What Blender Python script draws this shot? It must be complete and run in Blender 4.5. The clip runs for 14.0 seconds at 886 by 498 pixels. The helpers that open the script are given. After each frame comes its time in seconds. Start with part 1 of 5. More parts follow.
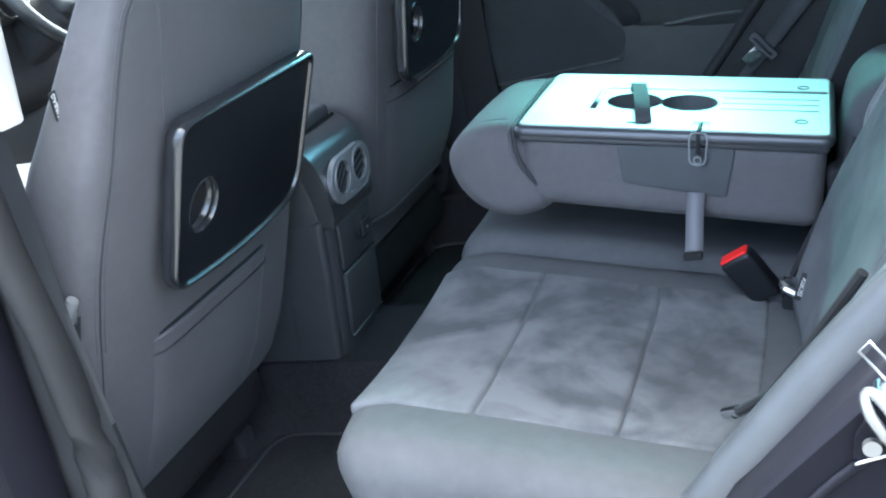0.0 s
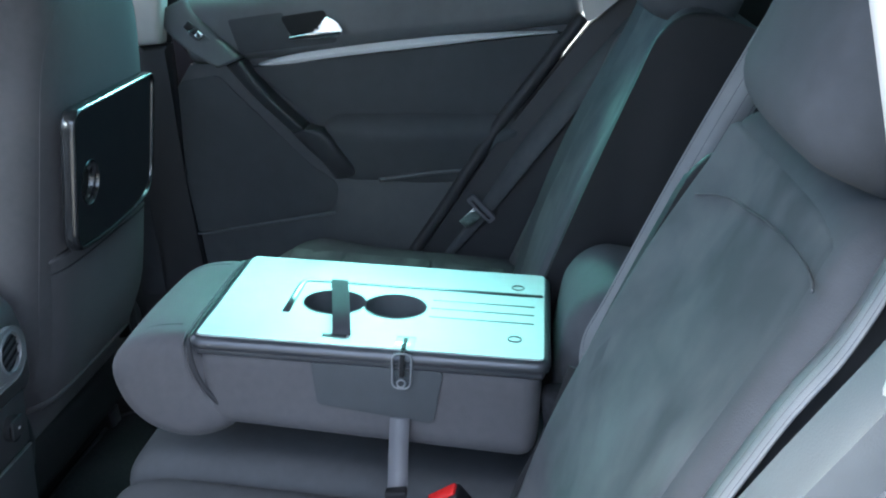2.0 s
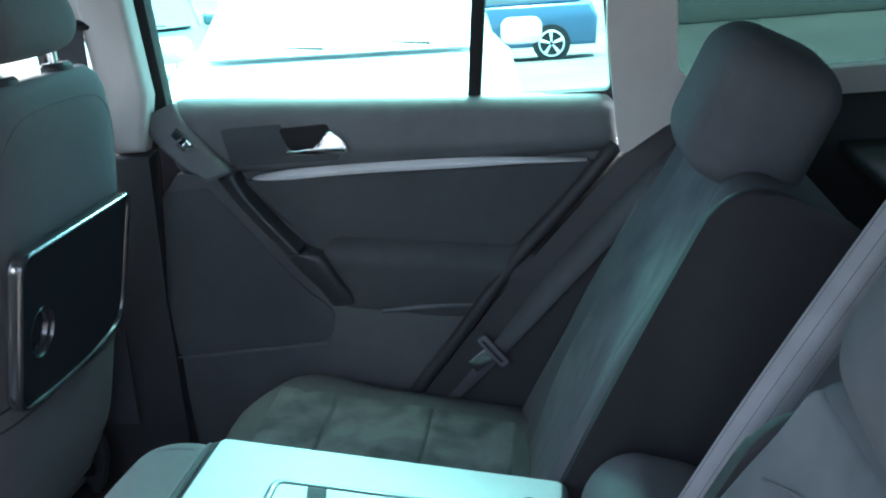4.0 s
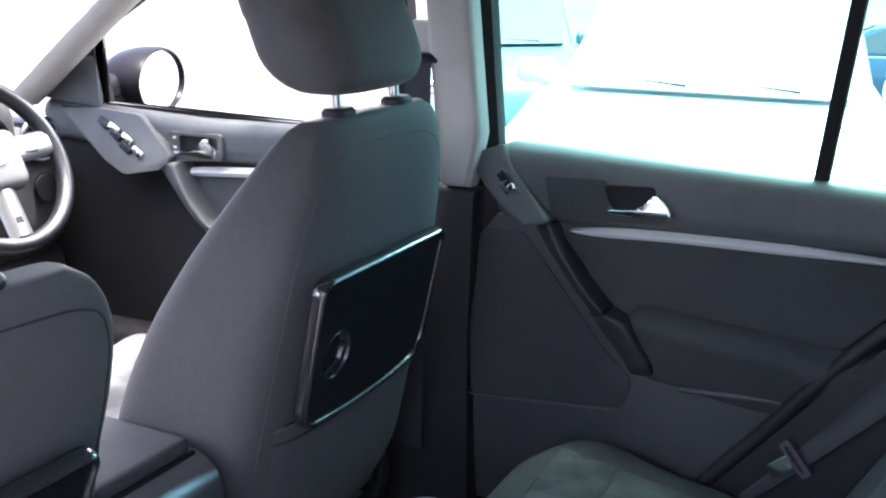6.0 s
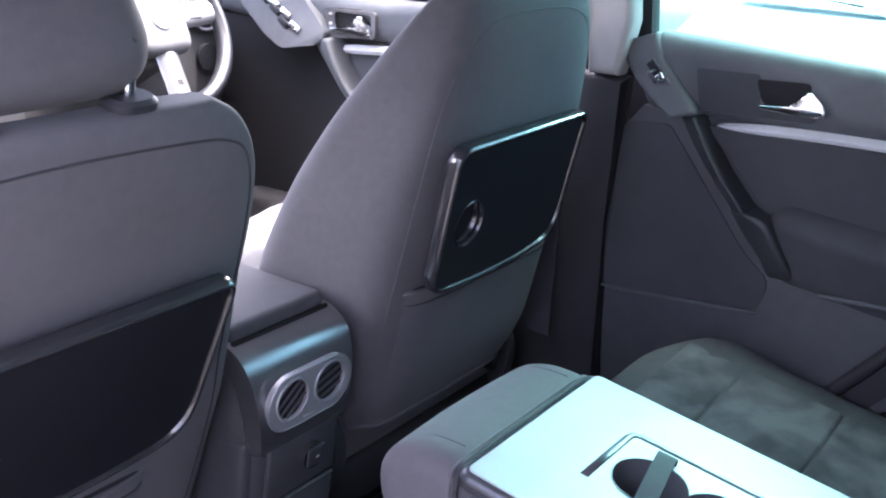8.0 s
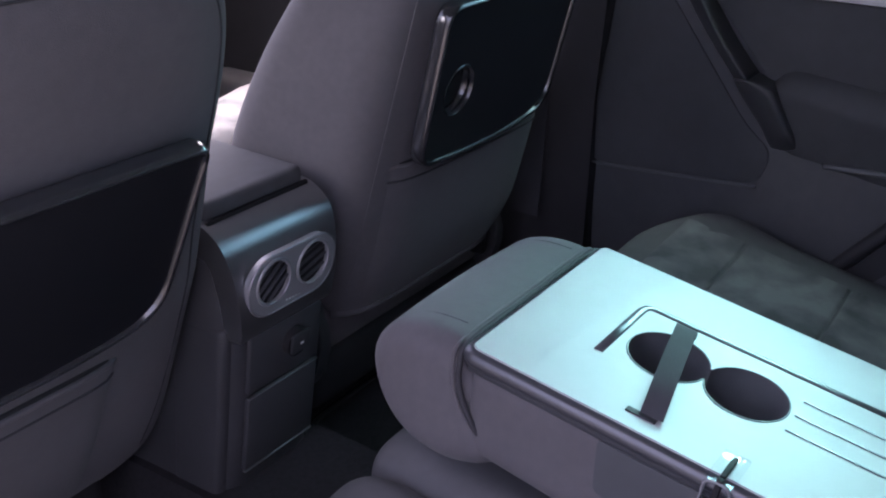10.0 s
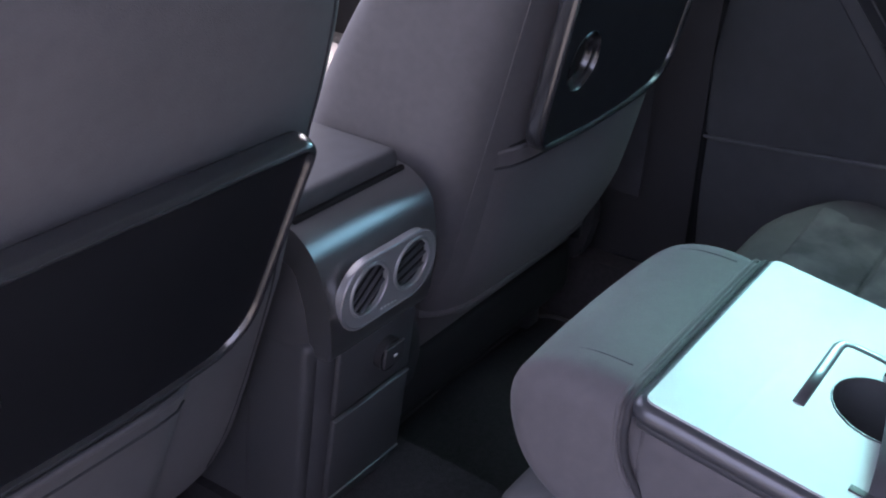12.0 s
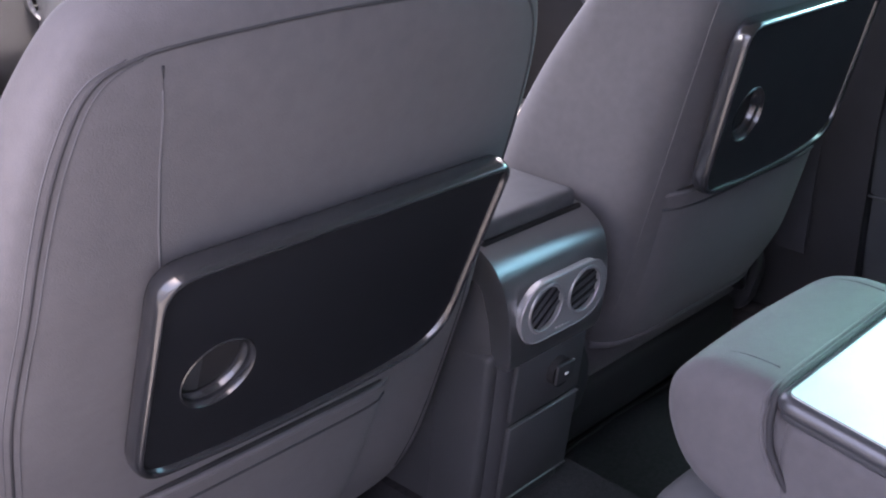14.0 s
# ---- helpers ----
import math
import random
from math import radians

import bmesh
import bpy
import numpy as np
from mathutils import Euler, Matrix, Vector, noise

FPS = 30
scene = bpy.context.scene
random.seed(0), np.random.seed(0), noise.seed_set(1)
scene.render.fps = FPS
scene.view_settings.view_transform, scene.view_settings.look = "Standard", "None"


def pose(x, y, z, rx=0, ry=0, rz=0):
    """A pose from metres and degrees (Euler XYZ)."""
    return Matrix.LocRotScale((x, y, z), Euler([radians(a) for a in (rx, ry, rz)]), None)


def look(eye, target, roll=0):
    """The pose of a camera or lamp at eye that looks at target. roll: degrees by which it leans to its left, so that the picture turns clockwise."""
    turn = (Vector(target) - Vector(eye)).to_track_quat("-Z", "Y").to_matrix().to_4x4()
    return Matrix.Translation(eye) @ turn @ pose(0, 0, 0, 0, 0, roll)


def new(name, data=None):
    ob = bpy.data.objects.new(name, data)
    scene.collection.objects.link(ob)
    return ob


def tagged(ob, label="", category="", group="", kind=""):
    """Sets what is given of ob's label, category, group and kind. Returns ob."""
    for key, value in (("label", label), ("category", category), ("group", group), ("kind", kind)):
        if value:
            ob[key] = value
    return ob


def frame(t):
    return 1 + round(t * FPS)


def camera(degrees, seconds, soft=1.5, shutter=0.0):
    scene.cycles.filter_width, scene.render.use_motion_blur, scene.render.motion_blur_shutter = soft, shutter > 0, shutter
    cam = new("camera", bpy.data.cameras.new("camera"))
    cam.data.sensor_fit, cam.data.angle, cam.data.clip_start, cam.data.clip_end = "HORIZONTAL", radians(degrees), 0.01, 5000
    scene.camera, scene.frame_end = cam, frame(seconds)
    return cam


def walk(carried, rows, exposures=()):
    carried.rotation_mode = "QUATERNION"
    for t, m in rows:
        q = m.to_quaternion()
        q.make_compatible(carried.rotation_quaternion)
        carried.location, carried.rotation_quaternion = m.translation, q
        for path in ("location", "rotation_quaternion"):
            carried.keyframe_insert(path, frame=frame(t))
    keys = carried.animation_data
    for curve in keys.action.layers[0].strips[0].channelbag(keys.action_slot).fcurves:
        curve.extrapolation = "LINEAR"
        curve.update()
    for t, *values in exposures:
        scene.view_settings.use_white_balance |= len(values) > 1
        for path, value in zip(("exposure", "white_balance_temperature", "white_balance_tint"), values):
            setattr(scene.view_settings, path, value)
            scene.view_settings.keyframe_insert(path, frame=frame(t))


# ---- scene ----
from mathutils.bvhtree import BVHTree

cam = camera(45.0, 14.0, soft=2.1)
PATH = [
    (0, (-1.458, 0.051, 0.886), (0.271, 0.783, 0.197), -13.1),
    (0.5, (-1.393, 0.056, 0.876), (0.38, 0.652, 0.17), -11.8),
    (1, (-1.339, 0.047, 0.905), (0.465, 0.527, 0.187), -10.9),
    (1.5, (-1.287, 0.043, 0.937), (0.553, 0.409, 0.243), -9.3),
    (2, (-1.206, 0.034, 0.96), (0.675, 0.283, 0.329), -7.3),
    (2.5, (-1.157, 0.022, 1.004), (0.743, 0.2, 0.406), -6.1),
    (5, (-0.861, 0.041, 1.073), (1.004, 0.553, 0.563), -2.8),
    (5.5, (-0.857, 0.014, 1.09), (0.946, 0.72, 0.59), -1.8),
    (6, (-0.869, 0.011, 1.103), (0.859, 0.885, 0.6), -0.1),
    (6.5, (-0.862, 0.009, 1.104), (0.79, 1.004, 0.575), 1.2),
    (7, (-0.866, -0.003, 1.082), (0.728, 1.068, 0.524), 1.5),
    (7.5, (-0.872, -0.013, 1.069), (0.689, 1.081, 0.465), 1.8),
    (8, (-0.884, -0.02, 1.05), (0.664, 1.066, 0.398), 1.9),
    (8.5, (-0.894, -0.021, 1.036), (0.641, 1.051, 0.333), 2.0),
    (9, (-0.903, -0.027, 1.027), (0.611, 1.036, 0.266), 1.9),
    (11.5, (-0.705, 0.223, 0.924), (0.841, 1.137, 0.044), 0.8),
    (12, (-0.725, 0.238, 0.951), (0.745, 1.237, 0.035), 1.9),
    (12.5, (-0.776, 0.246, 0.954), (0.627, 1.344, 0.044), 2.5),
    (13, (-0.84, 0.204, 0.953), (0.466, 1.433, 0.068), 1.6),
    (13.5, (-0.864, 0.178, 0.959), (0.407, 1.462, 0.102), 1.0),
    (14, (-0.849, 0.151, 0.958), (0.47, 1.435, 0.176), -0.1),
]
EXPOSURES = [(0.0, 3.15, 5950, -3), (1.2, 3.04, 6000, -3), (2.5, 2.76, 6200, 0), (5.0, 2.92, 6400, 3), (5.5, 2.84, 6500, 6), (6.5, 2.57, 6700, 24), (7.5, 3.0, 6600, 27), (8.0, 3.26, 6500, 24), (8.4, 3.26, 6400, 23), (9.0, 3.0, 6350, 24), (11.5, 1.88, 7400, 41), (12.0, 2.6, 6700, 26), (12.5, 3.12, 6950, 26), (13.2, 3.2, 7100, 27), (14.0, 3.2, 7000, 25)]
walk(cam, [(t, look(eye, target, roll)) for t, eye, target, roll in PATH], EXPOSURES)

# ---- light ----
world = bpy.data.worlds.new("sky")
scene.world = world
world.use_nodes = True
sky = world.node_tree.nodes.new("ShaderNodeTexSky")
sky.sky_type, sky.sun_disc = "NISHITA", False
sky.sun_elevation, sky.sun_rotation = radians(81.8), radians(169)
sky.air_density, sky.dust_density, sky.ozone_density = 0.7, 6.0, 0.5
world.node_tree.links.new(sky.outputs["Color"], world.node_tree.nodes["Background"].inputs["Color"])
world.node_tree.nodes["Background"].inputs["Strength"].default_value = 0.15 * 1.6
sun = new("sun", bpy.data.lights.new("sun", "SUN"))
sun.data.energy, sun.data.angle, sun.data.color = 4.5, radians(6), (1.0, 0.96, 0.9)
sun.matrix_world = look((0.4, -2, 14), (0, 0, 0))


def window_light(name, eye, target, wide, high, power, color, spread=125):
    """An added area lamp that stands in for sky light at one of the windows."""
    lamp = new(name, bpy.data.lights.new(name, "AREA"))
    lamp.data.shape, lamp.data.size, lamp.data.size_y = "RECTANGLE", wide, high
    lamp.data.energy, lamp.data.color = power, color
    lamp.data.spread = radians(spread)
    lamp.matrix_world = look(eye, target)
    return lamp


# added fill lamp out beyond the rear door, narrowed onto the armrest top
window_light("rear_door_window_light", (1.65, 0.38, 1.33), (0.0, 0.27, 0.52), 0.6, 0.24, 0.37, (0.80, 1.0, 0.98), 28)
window_light("front_door_window_light", (0.66, 1.22, 1.02), (-0.1, 1.1, 0.5), 0.6, 0.24, 1.0, (0.96, 0.97, 1.0))
window_light("windscreen_light", (0.0, 1.56, 0.98), (0.0, 1.30, 0.40), 1.05, 0.5, 0.5, (0.98, 0.96, 1.0))
# added fill lamp aimed at the flank of the far front seat
window_light("passenger_fill_light", (-0.80, 1.28, 1.04), (0.16, 0.96, 0.66), 0.5, 0.30, 0.09, (0.98, 0.97, 1.0), 38)


# ---- materials ----
def material(name, color, rough=0.6, metal=0.0, spread=0.12, scale=40.0, bump=0.15, fine=400.0,
             sheen=0.0, coat=0.0, second=None, blotch=6.0, spec=0.5, edge=0.15, swirl=0.0):
    """A surface with variation at two scales: cloudy blotches and fine grain with relief."""
    m = bpy.data.materials.new(name)
    m.use_nodes = True
    n, l = m.node_tree.nodes, m.node_tree.links
    b = n["Principled BSDF"]
    place = n.new("ShaderNodeTexCoord")
    big, small = n.new("ShaderNodeTexNoise"), n.new("ShaderNodeTexNoise")
    big.inputs["Scale"].default_value, big.inputs["Detail"].default_value = blotch, 4
    small.inputs["Scale"].default_value, small.inputs["Detail"].default_value = scale, 3
    mix, ramp = n.new("ShaderNodeMix"), n.new("ShaderNodeMapRange")
    mix.data_type = "RGBA"
    dark = second or tuple(c * (1 - 2 * spread) for c in color)
    mix.inputs["A"].default_value, mix.inputs["B"].default_value = (*dark, 1), (*color, 1)
    add = n.new("ShaderNodeMath")
    add.operation = "MULTIPLY_ADD"
    add.inputs[1].default_value = 0.6
    for t in (big, small):
        l.new(place.outputs["Object"], t.inputs["Vector"])
    half = n.new("ShaderNodeMath")
    half.operation = "MULTIPLY"
    half.inputs[1].default_value = 0.4
    l.new(small.outputs["Fac"], half.inputs[0])
    l.new(big.outputs["Fac"], add.inputs[0])
    l.new(half.outputs[0], add.inputs[2])
    ramp.inputs["From Min"].default_value, ramp.inputs["From Max"].default_value = 0.5 - edge, 0.5 + edge
    big.inputs["Distortion"].default_value = swirl
    l.new(add.outputs[0], ramp.inputs["Value"])
    l.new(ramp.outputs["Result"], mix.inputs["Factor"])
    l.new(mix.outputs["Result"], b.inputs["Base Color"])
    b.inputs["Metallic"].default_value = metal
    b.inputs["Specular IOR Level"].default_value = spec
    rr = n.new("ShaderNodeMapRange")
    rr.inputs["To Min"].default_value, rr.inputs["To Max"].default_value = rough * 0.88, min(1, rough * 1.12)
    l.new(small.outputs["Fac"], rr.inputs["Value"])
    l.new(rr.outputs["Result"], b.inputs["Roughness"])
    b.inputs["Sheen Weight"].default_value = sheen
    b.inputs["Coat Weight"].default_value = coat
    if bump:
        grain, bm = n.new("ShaderNodeTexNoise"), n.new("ShaderNodeBump")
        grain.inputs["Scale"].default_value, grain.inputs["Detail"].default_value = fine, 2
        l.new(place.outputs["Object"], grain.inputs["Vector"])
        bm.inputs["Strength"].default_value, bm.inputs["Distance"].default_value = bump, 0.0008
        l.new(grain.outputs["Fac"], bm.inputs["Height"])
        l.new(bm.outputs["Normal"], b.inputs["Normal"])
    return m


SEAT = material("seat_fabric", (0.108, 0.104, 0.111), 0.75, spread=0.1, scale=90, bump=0.35, fine=900, sheen=0.08, spec=0.2)
LEATHER = material("seat_leatherette", (0.092, 0.095, 0.102), 0.8, spread=0.1, scale=60, bump=0.35, fine=700, spec=0.1)
SUEDE = material("suede", (0.138, 0.142, 0.152), 0.9, second=(0.070, 0.073, 0.080), blotch=7, scale=19, bump=0.3, fine=900, sheen=0.02, edge=0.10, swirl=1.4, spec=0.08)
NAPPED = material("napped_suede", (0.116, 0.119, 0.125), 0.9, second=(0.060, 0.063, 0.069), blotch=7.5, scale=16, bump=0.3, fine=900, sheen=0.04, edge=0.14, swirl=0.7, spec=0.1)
HARD = material("hard_plastic", (0.034, 0.035, 0.039), 0.58, bump=0.25, fine=800)
CONSOLE = material("console_plastic", (0.052, 0.053, 0.058), 0.55, bump=0.25, fine=800)
SOFT = material("soft_trim", (0.120, 0.130, 0.137), 0.5, bump=0.3, fine=700)
GLOSS = material("black_tray", (0.010, 0.011, 0.014), 0.33, bump=0.12, fine=900, spread=0.06)
RIM = material("tray_rim", (0.020, 0.021, 0.024), 0.19, bump=0.05, fine=900, spread=0.06, spec=0.9)
STRIP = material("satin_strip", (0.84, 0.85, 0.86), 0.34, 0.0, spread=0.04, bump=0.05)
BRUSHED = material("brushed_silver", (0.33, 0.335, 0.345), 0.30, 0.4, spread=0.05, bump=0.08, fine=700)
SATIN = material("satin_silver", (0.30, 0.305, 0.315), 0.30, 0.85, spread=0.05, bump=0.08, fine=700)
SILVER = material("silver_paint", (0.76, 0.77, 0.79), 0.40, 0.25, spread=0.05, bump=0.05)
PLATE = material("light_plate", (0.43, 0.445, 0.45), 0.5, 0.1, spread=0.04, bump=0.1, fine=800)
DARKSILVER = material("dark_silver", (0.10, 0.104, 0.115), 0.33, 0.5, spread=0.06, bump=0.1, fine=700)
CHROME = material("chrome", (0.75, 0.76, 0.78), 0.14, 1.0, spread=0.03, bump=0)
BEIGE = material("pale_trim", (0.55, 0.53, 0.50), 0.6, spread=0.05, bump=0.2, fine=600)
CARPET = material("carpet", (0.034, 0.034, 0.038), 0.95, spread=0.25, scale=150, bump=0.8, fine=500, spec=0.1)
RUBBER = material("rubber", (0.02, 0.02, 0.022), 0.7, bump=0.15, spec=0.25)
FROST = material("frosted_plastic", (0.22, 0.23, 0.24), 0.25, bump=0.05)
SEAL = material("grey_seal", (0.062, 0.067, 0.075), 0.42, bump=0.2)
WEBBING = material("webbing", (0.068, 0.070, 0.077), 0.75, bump=0.5, fine=900, spec=0.12)
# lit copy of the belt webbing: the light on it is in the colour
LITWEB = material("lit_webbing", (0.20, 0.207, 0.215), 0.6, bump=0.5, fine=900)
STRAP = material("grey_strap", (0.15, 0.15, 0.165), 0.55, bump=0.4, fine=900)
RED = material("red_plastic", (0.75, 0.02, 0.02), 0.35, bump=0.05, spread=0.05)
BLACKPAINT = material("black_paint", (0.010, 0.010, 0.014), 0.30, bump=0.02, spread=0.05, spec=0.05)
FELT = material("felt", (0.073, 0.079, 0.085), 0.9, bump=0.4, fine=800)
WHITEPAINT = material("white_paint", (0.8, 0.8, 0.8), 0.3, coat=0.5, bump=0, spread=0.03)
BLUEPAINT = material("blue_paint", (0.035, 0.085, 0.16), 0.3, coat=0.5, bump=0, spread=0.05)
TEALPAINT = material("teal_paint", (0.09, 0.17, 0.19), 0.35, coat=0.2, bump=0, spread=0.05)
ASPHALT = material("asphalt", (0.12, 0.12, 0.122), 0.9, spread=0.25, scale=8, blotch=0.5, bump=0.6, fine=60)
PAINTLINE = material("road_marking", (0.7, 0.7, 0.68), 0.8, bump=0.2, fine=80)
HEDGE = material("wall_plaster", (0.5, 0.48, 0.42), 0.8, bump=0.3, fine=40)
BACKWALL = material("grey_plaster", (0.50, 0.525, 0.56), 0.9, bump=0.3, fine=40)
# pale metallic glass: the sky's glare is put into the material
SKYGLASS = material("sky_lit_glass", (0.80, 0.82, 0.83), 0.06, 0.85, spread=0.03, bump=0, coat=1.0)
CARGLASS = material("car_glass", (0.05, 0.06, 0.06), 0.03, spread=0.05, bump=0, coat=1.0, spec=1.0)
TAG = material("white_label", (0.75, 0.75, 0.74), 0.7, bump=0.1)
SEAMDARK = material("dark_seam", (0.034, 0.034, 0.039), 0.8, bump=0.2)
DOORTRIM = material("door_trim", (0.086, 0.092, 0.099), 0.62, bump=0.4, fine=600)
HEADLINING = material("headlining", (0.25, 0.25, 0.245), 0.9, bump=0.4, fine=500, spec=0.1)
BAR = material("bar_trim", (0.062, 0.066, 0.072), 0.42, bump=0.3, fine=700)
BELTGREY = material("belt_webbing", (0.105, 0.109, 0.115), 0.7, bump=0.5, fine=900, spec=0.15)
STITCH = material("stitching", (0.085, 0.085, 0.095), 0.8, bump=0.2)


def glass(name, tint):
    m = bpy.data.materials.new(name)
    m.use_nodes = True
    n, l = m.node_tree.nodes, m.node_tree.links
    n.remove(n["Principled BSDF"])
    clear, shine, mix, face, steep = (n.new(k) for k in ("ShaderNodeBsdfTransparent", "ShaderNodeBsdfGlossy", "ShaderNodeMixShader", "ShaderNodeLayerWeight", "ShaderNodeMath"))
    clear.inputs["Color"].default_value = (*tint, 1)
    shine.inputs["Roughness"].default_value = 0.02
    steep.operation, steep.inputs[1].default_value = "POWER", 5.0
    l.new(face.outputs["Facing"], steep.inputs[0])
    l.new(steep.outputs[0], mix.inputs["Fac"])
    l.new(clear.outputs[0], mix.inputs[1])
    l.new(shine.outputs[0], mix.inputs[2])
    l.new(mix.outputs[0], n["Material Output"].inputs["Surface"])
    return m


GREENGLASS = glass("tinted_glass", (0.61, 0.90, 0.88))
PRIVACY = glass("privacy_glass", (0.20, 0.29, 0.28))
CLEARGLASS = glass("clear_glass", (0.93, 0.95, 0.95))
CLEARPLASTIC = glass("clear_plastic", (0.93, 0.94, 0.95))


# ---- building helpers ----
def thing(name, label, category, group="", kind=""):
    return tagged(new(name), label, category, group, kind)


def mesh_object(name, bm, mat, smooth=40):
    bmesh.ops.recalc_face_normals(bm, faces=bm.faces)
    me = bpy.data.meshes.new(name)
    bm.to_mesh(me)
    bm.free()
    me.materials.append(mat)
    me.shade_smooth()
    if smooth < 180:
        me.set_sharp_from_angle(angle=radians(smooth))
    return new(name, me)


def part(name, bm, mat, parent=None, label="", smooth=40):
    ob = mesh_object(name, bm, mat, smooth)
    ob.parent = parent
    return tagged(ob, label)


def structure(name, bm, mat, label, category, smooth=40):
    return tagged(mesh_object(name, bm, mat, smooth), label, category, kind="structure")


def pad(bm, lo, hi, r, fn=None, n=6, k=4, m=None):
    """A box with rounded edges of radius r between two corners, bent by fn(x, y, z)."""
    lo, hi = Vector(lo), Vector(hi)
    c, h = (lo + hi) / 2, (hi - lo) / 2
    r = min(r, *(v * 0.98 for v in h))
    axes = []
    for a in range(3):
        inner = h[a] - r
        steps = [-h[a] + r * (1 - math.cos(math.pi / 2 * i / k)) * 1.0 for i in range(k)]
        cnt = max(1, n if inner > 0.02 else 1)
        steps += [-inner + 2 * inner * i / cnt for i in range(cnt + 1)]
        steps += [-s for s in reversed(steps[:k])]
        axes.append(steps)
    seen = {}

    def vert(p):
        key = tuple(round(v, 6) for v in p)
        if key not in seen:
            q = Vector(p)
            core = Vector([max(-(h[a] - r), min(h[a] - r, q[a])) for a in range(3)])
            d = q - core
            if d.length > 1e-9:
                q = core + d.normalized() * r
            q = q + c
            if fn:
                q = Vector(fn(*q))
            if m:
                q = m @ q
            seen[key] = bm.verts.new(q)
        return seen[key]

    for a in range(3):
        b, d = (a + 1) % 3, (a + 2) % 3
        for side in (-h[a], h[a]):
            for i in range(len(axes[b]) - 1):
                for j in range(len(axes[d]) - 1):
                    quad = []
                    for u, v in ((i, j), (i + 1, j), (i + 1, j + 1), (i, j + 1)):
                        p = [0, 0, 0]
                        p[a], p[b], p[d] = side, axes[b][u], axes[d][v]
                        quad.append(vert(p))
                    if len(set(quad)) == 4:
                        bm.faces.new(quad)
    return bm


def box(lo, hi, r=0.004, fn=None, n=1, k=2, m=None):
    return pad(bmesh.new(), lo, hi, r, fn, n, k, m)


def spline(pts, steps=6, closed=False):
    """A smooth run of points through the given ones."""
    p = [Vector(q) for q in pts]
    out, n = [], len(p)
    for i in range(n if closed else n - 1):
        if closed:
            a, b, c, d = p[(i - 1) % n], p[i], p[(i + 1) % n], p[(i + 2) % n]
        else:
            a, b, c, d = p[max(i - 1, 0)], p[i], p[i + 1], p[min(i + 2, n - 1)]
        for s in range(steps):
            t = s / steps
            out.append(0.5 * (2 * b + (c - a) * t + (2 * a - 5 * b + 4 * c - d) * t * t + (3 * b - a - 3 * c + d) * t ** 3))
    if not closed:
        out.append(p[-1])
    return out


def tube(pts, r, n=10, bm=None, closed=False, wide=None, up=(0, 0, 1)):
    """A tube along points; wide gives the second half-axis, across up."""
    bm = bm or bmesh.new()
    pts = [Vector(p) for p in pts]
    rings, cnt = [], len(pts)
    for i, p in enumerate(pts):
        if closed:
            d = pts[(i + 1) % cnt] - pts[i - 1]
        else:
            d = pts[min(i + 1, cnt - 1)] - pts[max(i - 1, 0)]
        d.normalize()
        side = d.cross(Vector(up))
        if side.length < 1e-3:
            side = d.cross(Vector((1, 0, 0)))
        side.normalize()
        top = side.cross(d)
        rr = r[i] if isinstance(r, (list, tuple)) else r
        ww = rr if wide is None else (wide[i] if isinstance(wide, (list, tuple)) else wide)
        rings.append([bm.verts.new(p + side * ww * math.cos(2 * math.pi * j / n) + top * rr * math.sin(2 * math.pi * j / n)) for j in range(n)])
    for i in range(cnt if closed else cnt - 1):
        a, b = rings[i], rings[(i + 1) % cnt]
        for j in range(n):
            bm.faces.new((a[j], a[(j + 1) % n], b[(j + 1) % n], b[j]))
    if not closed:
        bm.faces.new(rings[0])
        bm.faces.new(rings[-1])
    return bm


def prism(poly, lo, hi, axis="x", bevel=0.003, segs=2, bm=None):
    """A polygon pushed out along an axis. poly holds (y, z) for x, (x, z) for y, (x, y) for z."""
    bm = bm or bmesh.new()
    put = {"x": lambda a, b, c: (c, a, b), "y": lambda a, b, c: (a, c, b), "z": lambda a, b, c: (a, b, c)}[axis]
    one = [bm.verts.new(put(a, b, lo)) for a, b in poly]
    two = [bm.verts.new(put(a, b, hi)) for a, b in poly]
    faces = [bm.faces.new(one), bm.faces.new(two)]
    for i in range(len(poly)):
        j = (i + 1) % len(poly)
        faces.append(bm.faces.new((one[i], one[j], two[j], two[i])))
    if bevel:
        edges = [e for e in faces[0].edges] + [e for e in faces[1].edges]
        bmesh.ops.bevel(bm, geom=edges, offset=bevel, segments=segs, affect="EDGES", profile=0.5)
    return bm


def ribbon(rows, width, thick=0.0016, bm=None):
    """A strap along rows of (centre, direction of its width)."""
    bm = bm or bmesh.new()
    rings, cnt = [], len(rows)
    pts = [Vector(p) for p, _ in rows]
    for i, (p, w) in enumerate(rows):
        d = (pts[min(i + 1, cnt - 1)] - pts[max(i - 1, 0)]).normalized()
        w = Vector(w)
        w = (w - d * w.dot(d)).normalized()
        up = d.cross(w)
        prof = [(-0.5, 0.5), (-0.3, 0.9), (0.3, 0.9), (0.5, 0.5), (0.5, -0.5), (-0.5, -0.5)]
        rings.append([bm.verts.new(pts[i] + w * width * a + up * thick * b) for a, b in prof])
    for i in range(cnt - 1):
        a, b = rings[i], rings[i + 1]
        for j in range(6):
            bm.faces.new((a[j], a[(j + 1) % 6], b[(j + 1) % 6], b[j]))
    bm.faces.new(rings[0])
    bm.faces.new(rings[-1])
    return bm


